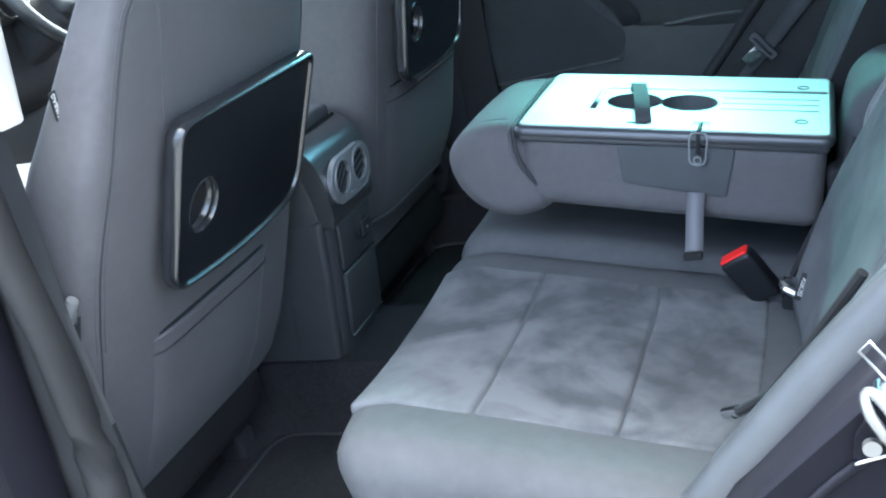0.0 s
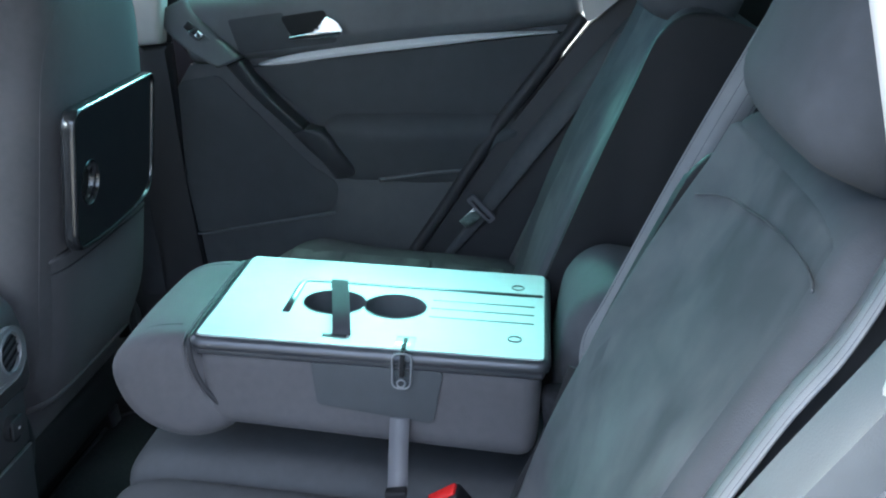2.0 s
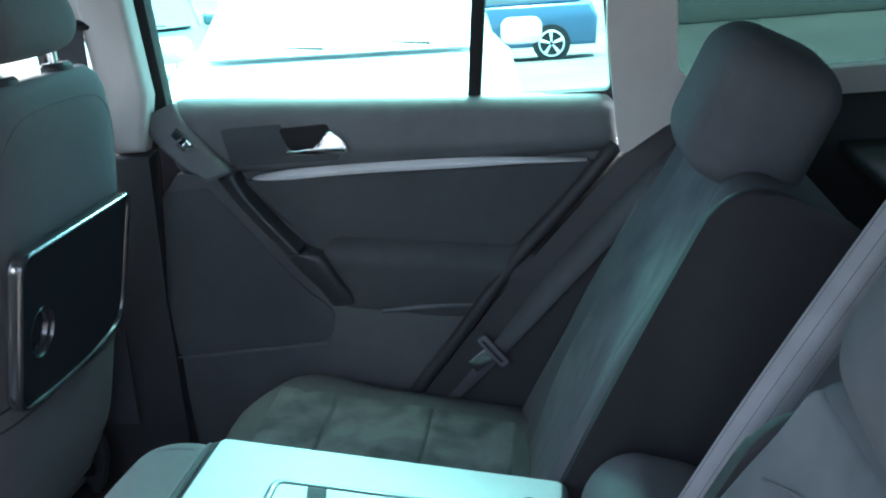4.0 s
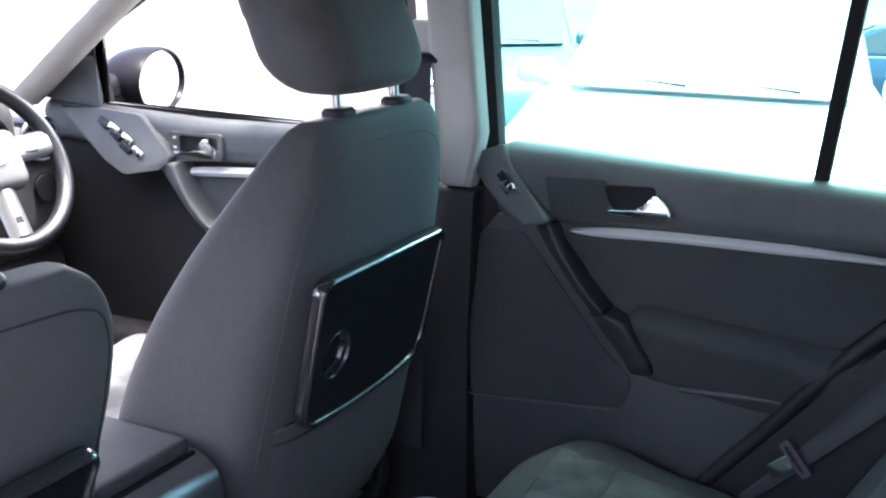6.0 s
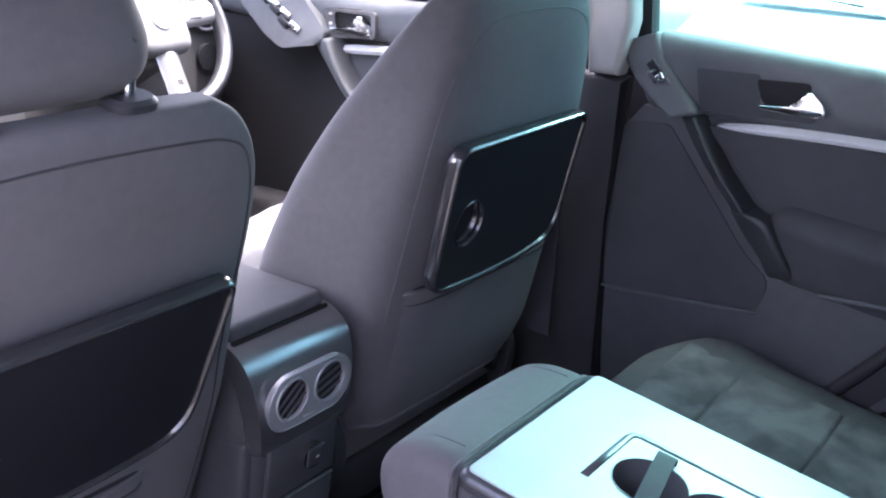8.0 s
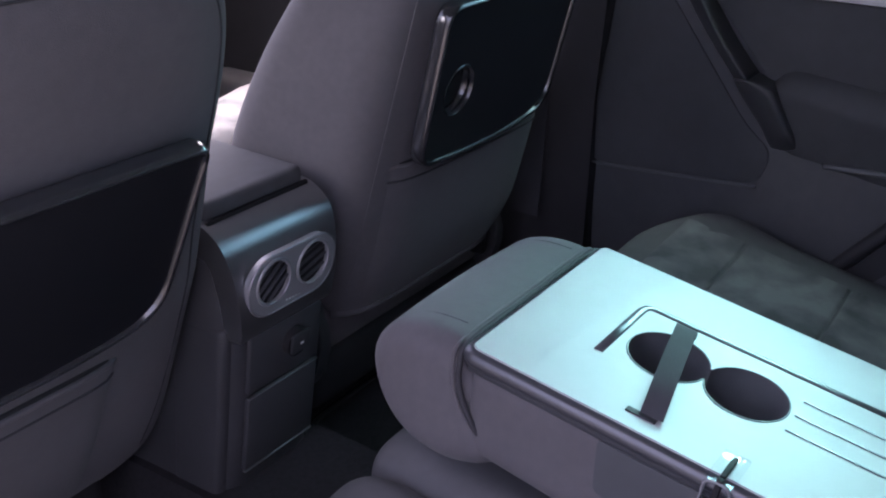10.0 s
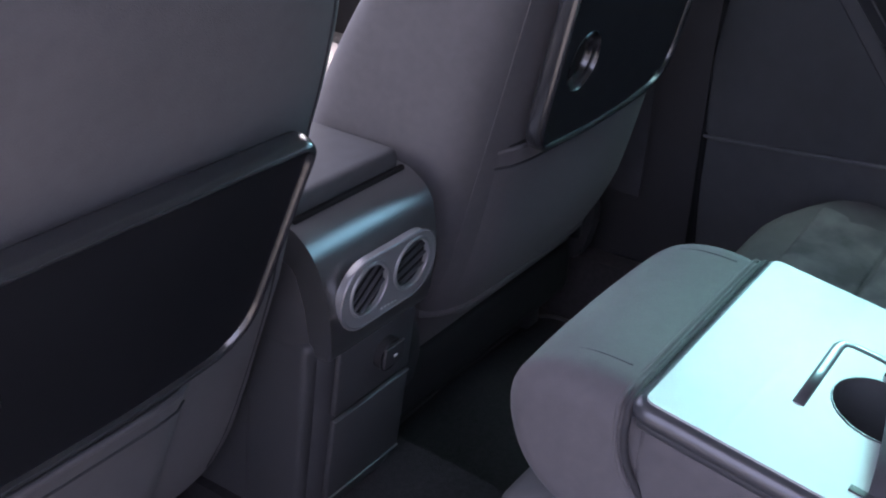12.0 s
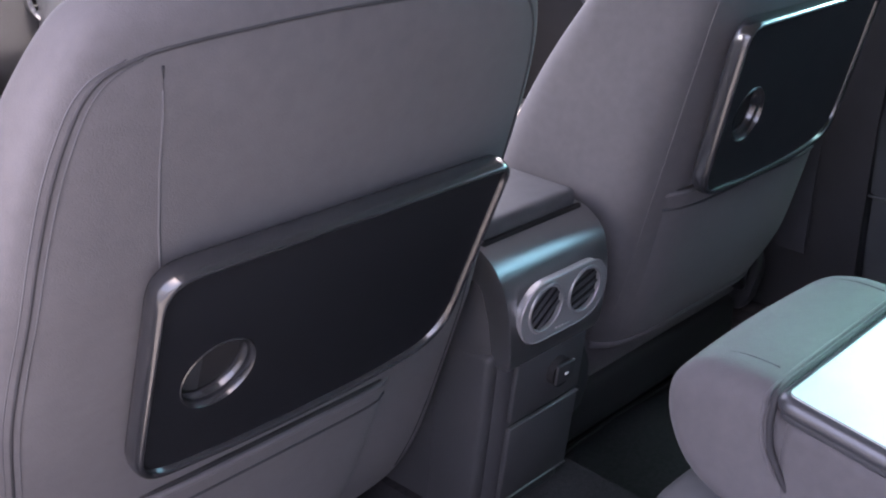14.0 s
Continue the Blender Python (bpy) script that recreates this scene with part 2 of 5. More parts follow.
def loft(sections, power=4.0, n=40, bm=None, dome=0.0):
    """Stacked rounded-rectangle rings: rows of (z, x centre, half width, y rear, y front)."""
    bm = bm or bmesh.new()
    rings = []
    for z, xc, hw, yr, yf in sections:
        yc, hd = (yr + yf) / 2, abs(yf - yr) / 2
        ring = []
        for j in range(n):
            a = 2 * math.pi * j / n
            ca, sa = math.cos(a), math.sin(a)
            ring.append(bm.verts.new((xc + hw * math.copysign(abs(ca) ** (2 / power), ca), yc + hd * math.copysign(abs(sa) ** (2 / power), sa), z)))
        rings.append(ring)
    for a, b in zip(rings, rings[1:]):
        for j in range(n):
            bm.faces.new((a[j], a[(j + 1) % n], b[(j + 1) % n], b[j]))
    bm.faces.new(rings[0])
    bm.faces.new(rings[-1])
    return bm


def rows_between(rows, steps=5):
    """Smooth steps between rows of numbers."""
    out = []
    for i in range(len(rows) - 1):
        a, b, c, d = (np.array(rows[max(0, min(len(rows) - 1, i + q))], float) for q in (-1, 0, 1, 2))
        for s in range(steps):
            t = s / steps
            out.append(tuple(0.5 * (2 * b + (c - a) * t + (2 * a - 5 * b + 4 * c - d) * t * t + (3 * b - a - 3 * c + d) * t ** 3)))
    out.append(tuple(rows[-1]))
    return out


def ring_disc(centre, axis_m, r, depth, n=24, bm=None):
    """A short cylinder: axis_m turns local z to its axis."""
    bm = bm or bmesh.new()
    bmesh.ops.create_cone(bm, cap_ends=True, segments=n, radius1=r, radius2=r, depth=depth, matrix=Matrix.Translation(centre) @ axis_m)
    return bm


def rounded_poly(pts, r, steps=5):
    """A polygon with its corners rounded."""
    out, n = [], len(pts)
    for i in range(n):
        a, b, c = (Vector(pts[(i + q) % n]).to_2d() for q in (-1, 0, 1))
        rr = r[i] if isinstance(r, (list, tuple)) else r
        d1, d2 = (a - b), (c - b)
        rr = min(rr, d1.length * 0.45, d2.length * 0.45)
        p, q = b + d1.normalized() * rr, b + d2.normalized() * rr
        for s in range(steps + 1):
            t = s / steps
            out.append(tuple((1 - t) ** 2 * p + 2 * t * (1 - t) * b + t * t * q))
    return out


def wall_with_holes(outer, holes, lo, hi, axis="x", bm=None):
    """A flat sheet with openings through it, of thickness lo to hi."""
    bm = bm or bmesh.new()
    put = {"x": lambda a, b, c: (c, a, b), "y": lambda a, b, c: (a, c, b), "z": lambda a, b, c: (a, b, c)}[axis]
    loops = {}
    for level in (lo, hi):
        edges, loops[level] = [], []
        for loop in (outer, *holes):
            vs = [bm.verts.new(put(a, b, level)) for a, b in loop]
            loops[level].append(vs)
            edges += [bm.edges.new((vs[i], vs[(i + 1) % len(vs)])) for i in range(len(vs))]
        bmesh.ops.triangle_fill(bm, use_beauty=True, use_dissolve=False, edges=edges)
    def inside(p, loop):
        odd = False
        for (a, b), (c, d) in zip(loop, [*loop[1:], loop[0]]):
            if (b > p[1]) != (d > p[1]) and p[0] < (c - a) * (p[1] - b) / (d - b) + a:
                odd = not odd
        return odd
    take = {"x": (1, 2), "y": (0, 2), "z": (0, 1)}[axis]
    wrong = []
    for f in bm.faces:
        c = f.calc_center_median()
        p = (c[take[0]], c[take[1]])
        if any(inside(p, h) for h in holes):
            wrong.append(f)
    bmesh.ops.delete(bm, geom=wrong, context="FACES_ONLY")
    for a, b in zip(loops[lo], loops[hi]):
        for i in range(len(a)):
            j = (i + 1) % len(a)
            bm.faces.new((a[i], a[j], b[j], b[i]))
    return bm


def lettering(text, size, parent, m, mat):
    """Flat raised letters in the built-in font."""
    curve = bpy.data.curves.new("lettering", "FONT")
    curve.body, curve.size, curve.align_x, curve.align_y, curve.extrude = text, size, "CENTER", "CENTER", 0.0002
    ob = new("lettering_curve", curve)
    me = bpy.data.meshes.new_from_object(ob)
    bpy.data.objects.remove(ob)
    me.materials.clear()
    me.materials.append(mat)
    ob = new("lettering", me)
    ob.parent, ob.matrix_basis = parent, m
    return ob


def joined(*parts):
    """Several meshes of one part put together."""
    bm = bmesh.new()
    for p in parts:
        me = bpy.data.meshes.new("piece")
        p.to_mesh(me)
        p.free()
        bm.from_mesh(me)
        bpy.data.meshes.remove(me)
    return bm


# ---- ground and car shell ----
ground = bmesh.new()
cuts = [-400, -60, -10, 1, 6, 10, 15, 20, 30, 40, 400]


def level(x):
    """Height of the ground, which falls away beyond the car."""
    return -0.42 - 0.0168 * min(5, max(0, x - 1)) - 0.030 * min(4, max(0, x - 6)) - 0.072 * min(10, max(0, x - 10))


cols = [[ground.verts.new((x, y, level(x))) for y in (-400, -30, 0, 30, 400)] for x in cuts]
for p, q in zip(cols, cols[1:]):
    for j in range(4):
        ground.faces.new((p[j], q[j], q[j + 1], p[j + 1]))
structure("ground", ground, ASPHALT, "grey worn asphalt of a car park, falling gently away", "ground", 180)

# floor pan with a tunnel along the middle
floor = bmesh.new()
pts = [(-0.70, 0.17), (-0.66, 0.16), (-0.62, 0.07), (-0.2, 0.06), (-0.13, 0.10), (-0.10, 0.165), (0.10, 0.165),
       (0.13, 0.10), (0.2, 0.06), (0.62, 0.07), (0.66, 0.16), (0.70, 0.17)]
prev = None
for i in range(24):
    y = 0.30 + i * 0.06
    rise = max(0, (y - 1.45)) * 0.9
    row = [floor.verts.new((x, y, z + rise + 0.004 * noise.noise((x * 9, y * 9, 0)))) for x, z in pts]
    if prev:
        for j in range(len(pts) - 1):
            floor.faces.new((prev[j], prev[j + 1], row[j + 1], row[j]))
    prev = row
structure("floor", floor, CARPET, "black carpeted car floor with a raised tunnel", "floor")
structure("floor_rear", box((-0.72, -1.2, 0.02), (0.72, 0.34, 0.08), 0.01), CARPET, "black carpeted floor under the rear bench", "floor")

roof = structure("ceiling", pad(bmesh.new(), (-0.64, -1.15, 1.22), (0.64, 1.15, 1.27), 0.024, lambda x, y, z: (x, y, z + 0.05 * (1 - (x / 0.64) ** 2) - 0.09 * max(0, y - 0.5) ** 2), n=10),
                 HEADLINING, "grey cloth headlining of the car", "ceiling")
structure("roof_skin", pad(bmesh.new(), (-0.735, -1.2, 1.285), (0.735, 1.15, 1.30), 0.007, lambda x, y, z: (x, y, z + 0.05 * (1 - (x / 0.64) ** 2) - 0.09 * max(0, y - 0.5) ** 2), n=10),
          BLACKPAINT, "black painted roof of the car", "roof")
structure("tailgate", joined(prism([(-1.28, -0.1), (-1.28, 0.80), (-1.24, 0.80), (-1.24, -0.1)], -0.70, 0.70), prism([(-1.22, 1.20), (-1.22, 1.29), (-1.12, 1.29), (-1.12, 1.20)], -0.62, 0.62)),
          BLACKPAINT, "black painted tailgate below and above the rear window", "tailgate")
structure("bonnet", pad(bmesh.new(), (-0.72, 2.05, 0.1), (0.72, 2.95, 0.72), 0.12, lambda x, y, z: (x, y, z - 0.1 * max(0, y - 2.05))), BLACKPAINT, "black painted bonnet of the car", "bonnet")
structure("bulkhead", prism([(2.0, 0.0), (2.0, 0.75), (2.05, 0.75), (2.05, 0.0)], -0.72, 0.72), HARD, "dark bulkhead behind the dashboard", "bulkhead")


# sides: sill, outer skin, pillars
def side(s):
    """One flank of the body shell; s is 1 for the driver's side and -1 for the other."""
    def X(a, b):
        return (min(s * a, s * b), max(s * a, s * b))
    name = "driver" if s > 0 else "passenger"
    structure("sill_" + name, prism([(-0.0, -0.12), (2.0, -0.12), (2.0, 0.13), (0.25, 0.13), (0.0, 0.3)], *X(0.69, 0.80), bevel=0.012), BLACKPAINT, "black painted door sill", "sill")
    # upper pale trim of the middle pillar
    t = prism([(0.742, 0.762), (0.719, 0.85), (0.724, 1.24), (0.80, 1.24), (0.795, 0.762)] if s > 0 else [(0.765, 0.735), (0.755, 1.24), (0.88, 1.24), (0.90, 0.735)], *X(0.665, 0.715), bevel=0.012, segs=3)
    for v in t.verts:
        v.co.x -= s * max(0, v.co.z - 0.8) * 0.16
    structure("pillar_trim_" + name, t, BEIGE, "pale plastic trim of the middle pillar", "pillar trim")
    structure("pillar_lower_" + name, prism([(0.74, 0.16), (0.765, 0.5), (0.73, 0.76), (0.89, 0.76), (0.93, 0.16)] if s > 0 else [(0.785, 0.16), (0.805, 0.40), (0.825, 0.53), (0.80, 0.733), (0.90, 0.733), (0.95, 0.16)], *X(0.688 if s > 0 else 0.655, 0.715), bevel=0.012, segs=3), HARD, "dark lower trim of the middle pillar", "pillar trim")
    # rear pillar trim, pale, with the side window in front of the tail
    back_by = 0.0 if s > 0 else 0.145
    t = wall_with_holes(rounded_poly([(-0.012 - back_by, 0.715 if s > 0 else 0.68), (0.0 - back_by, 0.9), (-0.012 - back_by * 0.7, 1.22), (-1.12, 1.22), (-1.12, 0.79), (-0.22 - back_by, 0.79), (-0.09 - back_by, 0.765)], 0.02),
                        [rounded_poly([(-0.10 - back_by, 0.825), (-0.10 - back_by, 1.12), (-0.85, 1.10), (-0.80, 0.835)], 0.03)], *X(0.645, 0.70))
    for v in t.verts:
        v.co.x -= s * max(0, v.co.z - 0.8) * 0.16
    structure("rear_pillar_trim_" + name, t, BEIGE, "pale plastic rear pillar trim round the side window", "pillar trim", 30)
    # one trim in two tones: the doorway side is coloured as lit
    structure("boot_side_" + name, prism([(-0.2, 0.79), (-0.09, 0.76), (-0.02, 0.71), (0.06, 0.625), (0.17, 0.51), (0.27, 0.39), (0.36, 0.28), (0.44, 0.14), (0.44, 0.05), (-1.2, 0.05), (-1.2, 0.79)] if s > 0 else [(-0.16, 0.765), (-0.104, 0.697), (-0.064, 0.652), (-0.02, 0.600), (0.018, 0.557), (0.058, 0.515), (0.088, 0.479), (0.15, 0.40), (0.212, 0.31), (0.26, 0.24), (0.3, 0.05), (-1.2, 0.05), (-1.2, 0.765)], *X(0.682, 0.73)), HARD if s > 0 else SOFT, "dark boot side trim", "trim")
    structure("wing_rear_" + name, prism([(-0.02, -0.1), (-0.12, 0.45), (-0.30, 0.80), (-1.25, 0.82), (-1.25, -0.1)], *X(0.74, 0.80), bevel=0.015), BLACKPAINT, "black painted rear wing of the car", "wing")
    structure("roof_rail_" + name, tube(spline([(s * 0.60, -1.1, 1.23), (s * 0.615, 0, 1.245), (s * 0.61, 0.9, 1.235), (s * 0.62, 1.25, 1.16), (s * 0.67, 1.72, 0.87)], 8), 0.03, 10, wide=0.04), BEIGE, "pale trim of the windscreen pillar and roof rail", "pillar trim")
    g = structure("side_window_" + name, prism([(-0.07 - back_by, 0.80), (-0.07 - back_by, 1.14), (-0.88, 1.12), (-0.83, 0.81)], *X(0.712, 0.716), bevel=0), PRIVACY, "dark tinted rear side window", "window")
    g.location.x = -s * 0.03
    structure("wing_front_" + name, prism([(1.62, -0.1), (1.62, 0.80), (2.0, 0.80), (2.9, 0.62), (2.9, -0.1)], *X(0.73, 0.80), bevel=0.015), BLACKPAINT, "black painted front wing of the car", "wing")


side(1)
side(-1)
structure("windscreen", prism([(1.20, 1.20), (1.90, 0.80), (1.905, 0.803), (1.205, 1.204)], -0.62, 0.62, bevel=0), CLEARGLASS, "clear windscreen", "window")
structure("rear_window", prism([(-1.20, 1.20), (-1.26, 0.80), (-1.264, 0.80), (-1.204, 1.20)], -0.60, 0.60, bevel=0), PRIVACY, "dark tinted rear window", "window")

# open door's aperture on the passenger's side: grey seal running up the rear edge, lock striker
seal = structure("door_seal_rear", tube(spline([(-0.71, 0.60, 0.135), (-0.71, 0.36, 0.16), (-0.71, 0.27, 0.24), (-0.71, 0.186, 0.345), (-0.71, 0.045, 0.508), (-0.71, -0.03, 0.568), (-0.71, -0.10, 0.628), (-0.71, -0.165, 0.70), (-0.70, -0.21, 0.80), (-0.685, -0.22, 0.92), (-0.66, -0.19, 1.08), (-0.64, -0.15, 1.2)], 8), 0.019, 14, wide=0.030, up=(1, 0, 0)),
          SEAL, "grey rubber seal along the rear edge of the open doorway", "door seal", 180)
seal.location = (-0.008, -0.005, -0.004)
lip_seal = structure("door_seal_lip", tube(spline([(-0.70, 0.40, 0.155), (-0.70, 0.30, 0.235), (-0.70, 0.212, 0.36), (-0.70, 0.066, 0.53), (-0.70, -0.015, 0.595), (-0.70, -0.075, 0.655), (-0.70, -0.125, 0.72), (-0.69, -0.17, 0.81), (-0.675, -0.18, 0.92), (-0.65, -0.16, 1.08)], 8), 0.0105, 10),
          SEAL, "thin grey lip of the doorway seal", "door seal", 180)
lip_seal.location = (-0.004, -0.017, -0.012)
structure("door_seal_front", tube(spline([(-0.72, 0.88, 0.14), (-0.715, 0.80, 0.25), (-0.715, 0.79, 0.5), (-0.715, 0.81, 0.72), (-0.69, 0.81, 1.2)], 8), 0.016, 12, wide=0.024),
          RUBBER, "dark rubber seal along the middle pillar", "door seal", 180)
structure("door_jamb_rear", prism([(0.28, 0.10), (0.23, 0.28), (0.160, 0.380), (0.040, 0.515), (-0.03, 0.565), (-0.095, 0.608), (-0.16, 0.68), (-0.20, 0.80), (-0.22, 1.0), (-0.45, 1.0), (-0.45, 0.10)], -0.79, -0.735, bevel=0.012), BLACKPAINT, "black painted door jamb", "door jamb")
structure("jamb_ledge", tube(spline([(-0.791, 0.22, 0.16), (-0.791, 0.13, 0.36), (-0.791, 0.05, 0.45), (-0.791, -0.10, 0.56)], 6), 0.004, 8), BLACKPAINT, "raised fold in the black door jamb", "door jamb", 180)
structure("door_jamb_middle", prism([(0.84, 0.10), (0.82, 0.75), (0.82, 1.2), (0.90, 1.2), (0.92, 0.75), (0.95, 0.10)], -0.79, -0.72, bevel=0.01), BLACKPAINT, "black painted middle pillar", "door jamb")
striker = thing("door_striker", "chromed steel door lock striker on a black jamb", "door striker")
part("plate", prism(rounded_poly([(0.070, 0.438), (0.036, 0.450), (0.018, 0.466), (0.002, 0.500), (0.018, 0.514), (0.046, 0.494), (0.068, 0.458)], 0.006), -0.7965, -0.788, bevel=0.002), BLACKPAINT, striker)
part("plate_rim", tube(spline([(-0.797, 0.069, 0.4395), (-0.797, 0.036, 0.4515), (-0.797, 0.019, 0.4675), (-0.797, 0.003, 0.498)], 5), 0.0016, 6), CHROME, striker, "", 180)
bow = []
for i in range(24):
    a = 2 * math.pi * i / 24
    along, across = 0.017 * math.cos(a) + 0.006 * math.copysign(1, math.cos(a)), 0.0064 * math.sin(a)
    bow.append((-0.803 - 0.010 * math.sin(math.pi * (along + 0.023) / 0.046), 0.0455 + 0.49 * along - 0.87 * across, 0.4785 + 0.87 * along + 0.49 * across))
part("loop", tube(bow, 0.0042, 12, closed=True, up=(1, 0, 0)), SATIN, striker, "thick chromed loop", 180)
for y, z in ((0.048, 0.496), (0.035, 0.460)):
    part("loop_foot", tube([(-0.789, y, z), (-0.806, y, z)], 0.0055, 10), CHROME, striker, "", 60)
for y, z in ((0.057, 0.454), (0.021, 0.486)):
    part("screw", ring_disc((-0.799, y, z), pose(0, 0, 0, 0, 90, 0), 0.0062, 0.006, 18), SATIN, striker)
for outline_ in ([(0.060, 0.524), (0.053, 0.531), (0.039, 0.511), (0.045, 0.502)], [(0.038, 0.519), (0.041, 0.503), (0.034, 0.506), (0.016, 0.528), (0.018, 0.534)]):
    part("guide", tube([(-0.7925, a, b) for a, b in outline_], 0.0011, 6, closed=True, up=(1, 0, 0)), SATIN, striker, "thin bright guide above the loop", 180)
part("guide_clip", box((-0.797, 0.038, 0.497), (-0.789, 0.0455, 0.5035), 0.0015), CHROME, striker)

structure("door_edge_moulding", tube(spline([(-0.700, -0.106, 1.08), (-0.712, -0.112, 0.955), (-0.718, -0.121, 0.87), (-0.719, -0.129, 0.80), (-0.719, -0.131, 0.76), (-0.719, -0.125, 0.722), (-0.716, -0.109, 0.688)], 6), 0.010, 14, wide=[0.018] * 25 + [0.018 - 0.0012 * i for i in range(12)], up=(1, 0, 0)), BEIGE, "pale moulding along the rear edge of the open doorway", "moulding", 180)

# ---- front seats ----
# rows of z, half width, y of the rear and front face, and how much narrower the rear face is
SECTIONS = [(0.286, 0.170, 0.862, 1.04, 0.12), (0.300, 0.212, 0.838, 1.05, 0.12), (0.34, 0.238, 0.818, 1.055, 0.12), (0.40, 0.252, 0.797, 1.045, 0.13),
            (0.53, 0.268, 0.768, 1.01, 0.15), (0.65, 0.270, 0.741, 0.95, 0.19), (0.75, 0.258, 0.720, 0.885, 0.23), (0.83, 0.235, 0.707, 0.825, 0.25),
            (0.88, 0.213, 0.704, 0.787, 0.25), (0.912, 0.188, 0.709, 0.764, 0.24), (0.926, 0.158, 0.72, 0.752, 0.2)]


BROAD = [(0.286, 0.215, 0.862, 0.97, 0), (0.300, 0.250, 0.838, 0.98, 0), (0.34, 0.262, 0.818, 0.98, 0), (0.40, 0.260, 0.797, 0.965, 0),
         (0.53, 0.266, 0.768, 0.925, 0), (0.65, 0.252, 0.741, 0.868, 0), (0.75, 0.239, 0.720, 0.820, 0), (0.83, 0.223, 0.707, 0.787, 0),
         (0.88, 0.206, 0.704, 0.770, 0), (0.912, 0.184, 0.709, 0.762, 0), (0.926, 0.158, 0.72, 0.752, 0)]


def seat_rows(reach):
    """The sections with the lower end drawn down by reach; a seat with reach is the broader one."""
    return [(z - reach * max(0, (0.53 - z) / 0.244), hw + 0.35 * reach * max(0, (0.53 - z) / 0.244), yr, yf, narrow) for z, hw, yr, yf, narrow in (BROAD if reach else SECTIONS)]


def seat_shell(taper, reach=0.0, power=5.2, n=80):
    """The backrest: a flat rear panel from which the side bolsters flare out towards the front."""
    bm, rings = bmesh.new(), []
    for z, hw, yr, yf, narrow in rows_between(seat_rows(reach), 6):
        ring, aside = [], (0.028 * max(0, min(1, (0.72 - z) / 0.19)) if reach else 0)
        for j in range(n):
            a = 2 * math.pi * j / n
            ca, sa = math.cos(a), math.sin(a)
            v = (1 + math.copysign(abs(sa) ** (2 / power), sa)) / 2
            ring.append(bm.verts.new((aside + hw * math.copysign(abs(ca) ** (2 / power), ca) * (1 - taper * narrow * (1 - v)), yr + (yf - yr) * v, z)))
        rings.append(ring)
    for p, q in zip(rings, rings[1:]):
        for j in range(n):
            bm.faces.new((p[j], p[(j + 1) % n], q[(j + 1) % n], q[j]))
    bm.faces.new(rings[0])
    bm.faces.new(rings[-1])
    return bm


def seat_rear(x, z, taper=1.0, reach=0.0, power=5.2):
    """The y of the seat's rear face."""
    a = np.array(seat_rows(reach))
    hw, yr, yf, narrow = (np.interp(z, a[:, 0], a[:, q]) for q in (1, 2, 3, 4))
    f = max(0.0, 1 - min(1.0, abs(x / (hw * (1 - taper * narrow)))) ** power) ** (1 / power)
    return (yr + yf) / 2 - (yf - yr) / 2 * f


def folding_tray(seat, place):
    """The tray folded up against the backrest: a thick slab with a rolled edge, a bowed lower edge and a round cup well."""
    half, high = 0.169, 0.103
    outline = rounded_poly([(-half, -high + 0.001), (-0.06, -high - 0.008), (0.06, -high - 0.007), (half - 0.014, -high + 0.007), (half - 0.002, high), (-half, high)],
                           [0.030, 0.1, 0.1, 0.050, 0.016, 0.026], 7)
    cx, cz, rr = -0.106, -0.012, 0.032
    hole = [(cx + rr * math.cos(2 * math.pi * i / 36), cz + rr * math.sin(2 * math.pi * i / 36)) for i in range(36)]

    def put(name, bm, mat, parent, label="", smooth=180):
        bm.transform(place)
        return part(name, bm, mat, parent, label, smooth)

    # the slab: its rim rolls over from the flat outer face to the side
    slab, rings = wall_with_holes([(a * 0.958, b * 0.933) for a, b in outline], [hole], -0.0100, -0.0080, "y"), []
    tray = put("tray", slab, GLOSS, seat, "black plastic folding tray", 30)
    roll = bmesh.new()
    for k, y in ((0.958, -0.0100), (0.963, -0.0128), (0.969, -0.0148), (0.978, -0.0154), (0.987, -0.0146), (0.995, -0.0120), (1.0, -0.007), (1.0, 0.000), (0.992, 0.0050), (0.97, 0.007)):
        rings.append([roll.verts.new((a * k, y, b * (1 - (1 - k) * 1.6))) for a, b in outline])
    for p, q in zip(rings, rings[1:]):
        for i in range(len(outline)):
            roll.faces.new((p[i], p[(i + 1) % len(outline)], q[(i + 1) % len(outline)], q[i]))
    roll.faces.new(rings[-1])
    put("rim", roll, RIM, tray, "rolled satin black edge")
    well, rings = bmesh.new(), []
    for k, y in ((1.03, -0.0104), (1.0, -0.0112), (0.975, -0.0095), (0.95, -0.004), (0.945, -0.002), (0.90, -0.0005), (0.88, 0.006)):
        rings.append([well.verts.new((cx + (a - cx) * k, y, cz + (b - cz) * k)) for a, b in hole])
    for p, q in zip(rings, rings[1:]):
        for i in range(36):
            well.faces.new((p[i], p[(i + 1) % 36], q[(i + 1) % 36], q[i]))
    put("cup_well", well, RIM, tray, "stepped wall of the round cup well", 50)
    put("cup_floor", ring_disc((cx, 0.0060, cz), pose(0, 0, 0, 90, 0, 0), rr * 0.9, 0.003, 28), RUBBER, tray, "", 40)
    for sx in (-1, 1):
        put("hinge_arm", box((sx * 0.120 - 0.012, 0.004, -0.075), (sx * 0.120 + 0.012, 0.030, 0.02), 0.004), HARD, tray, "", 40)


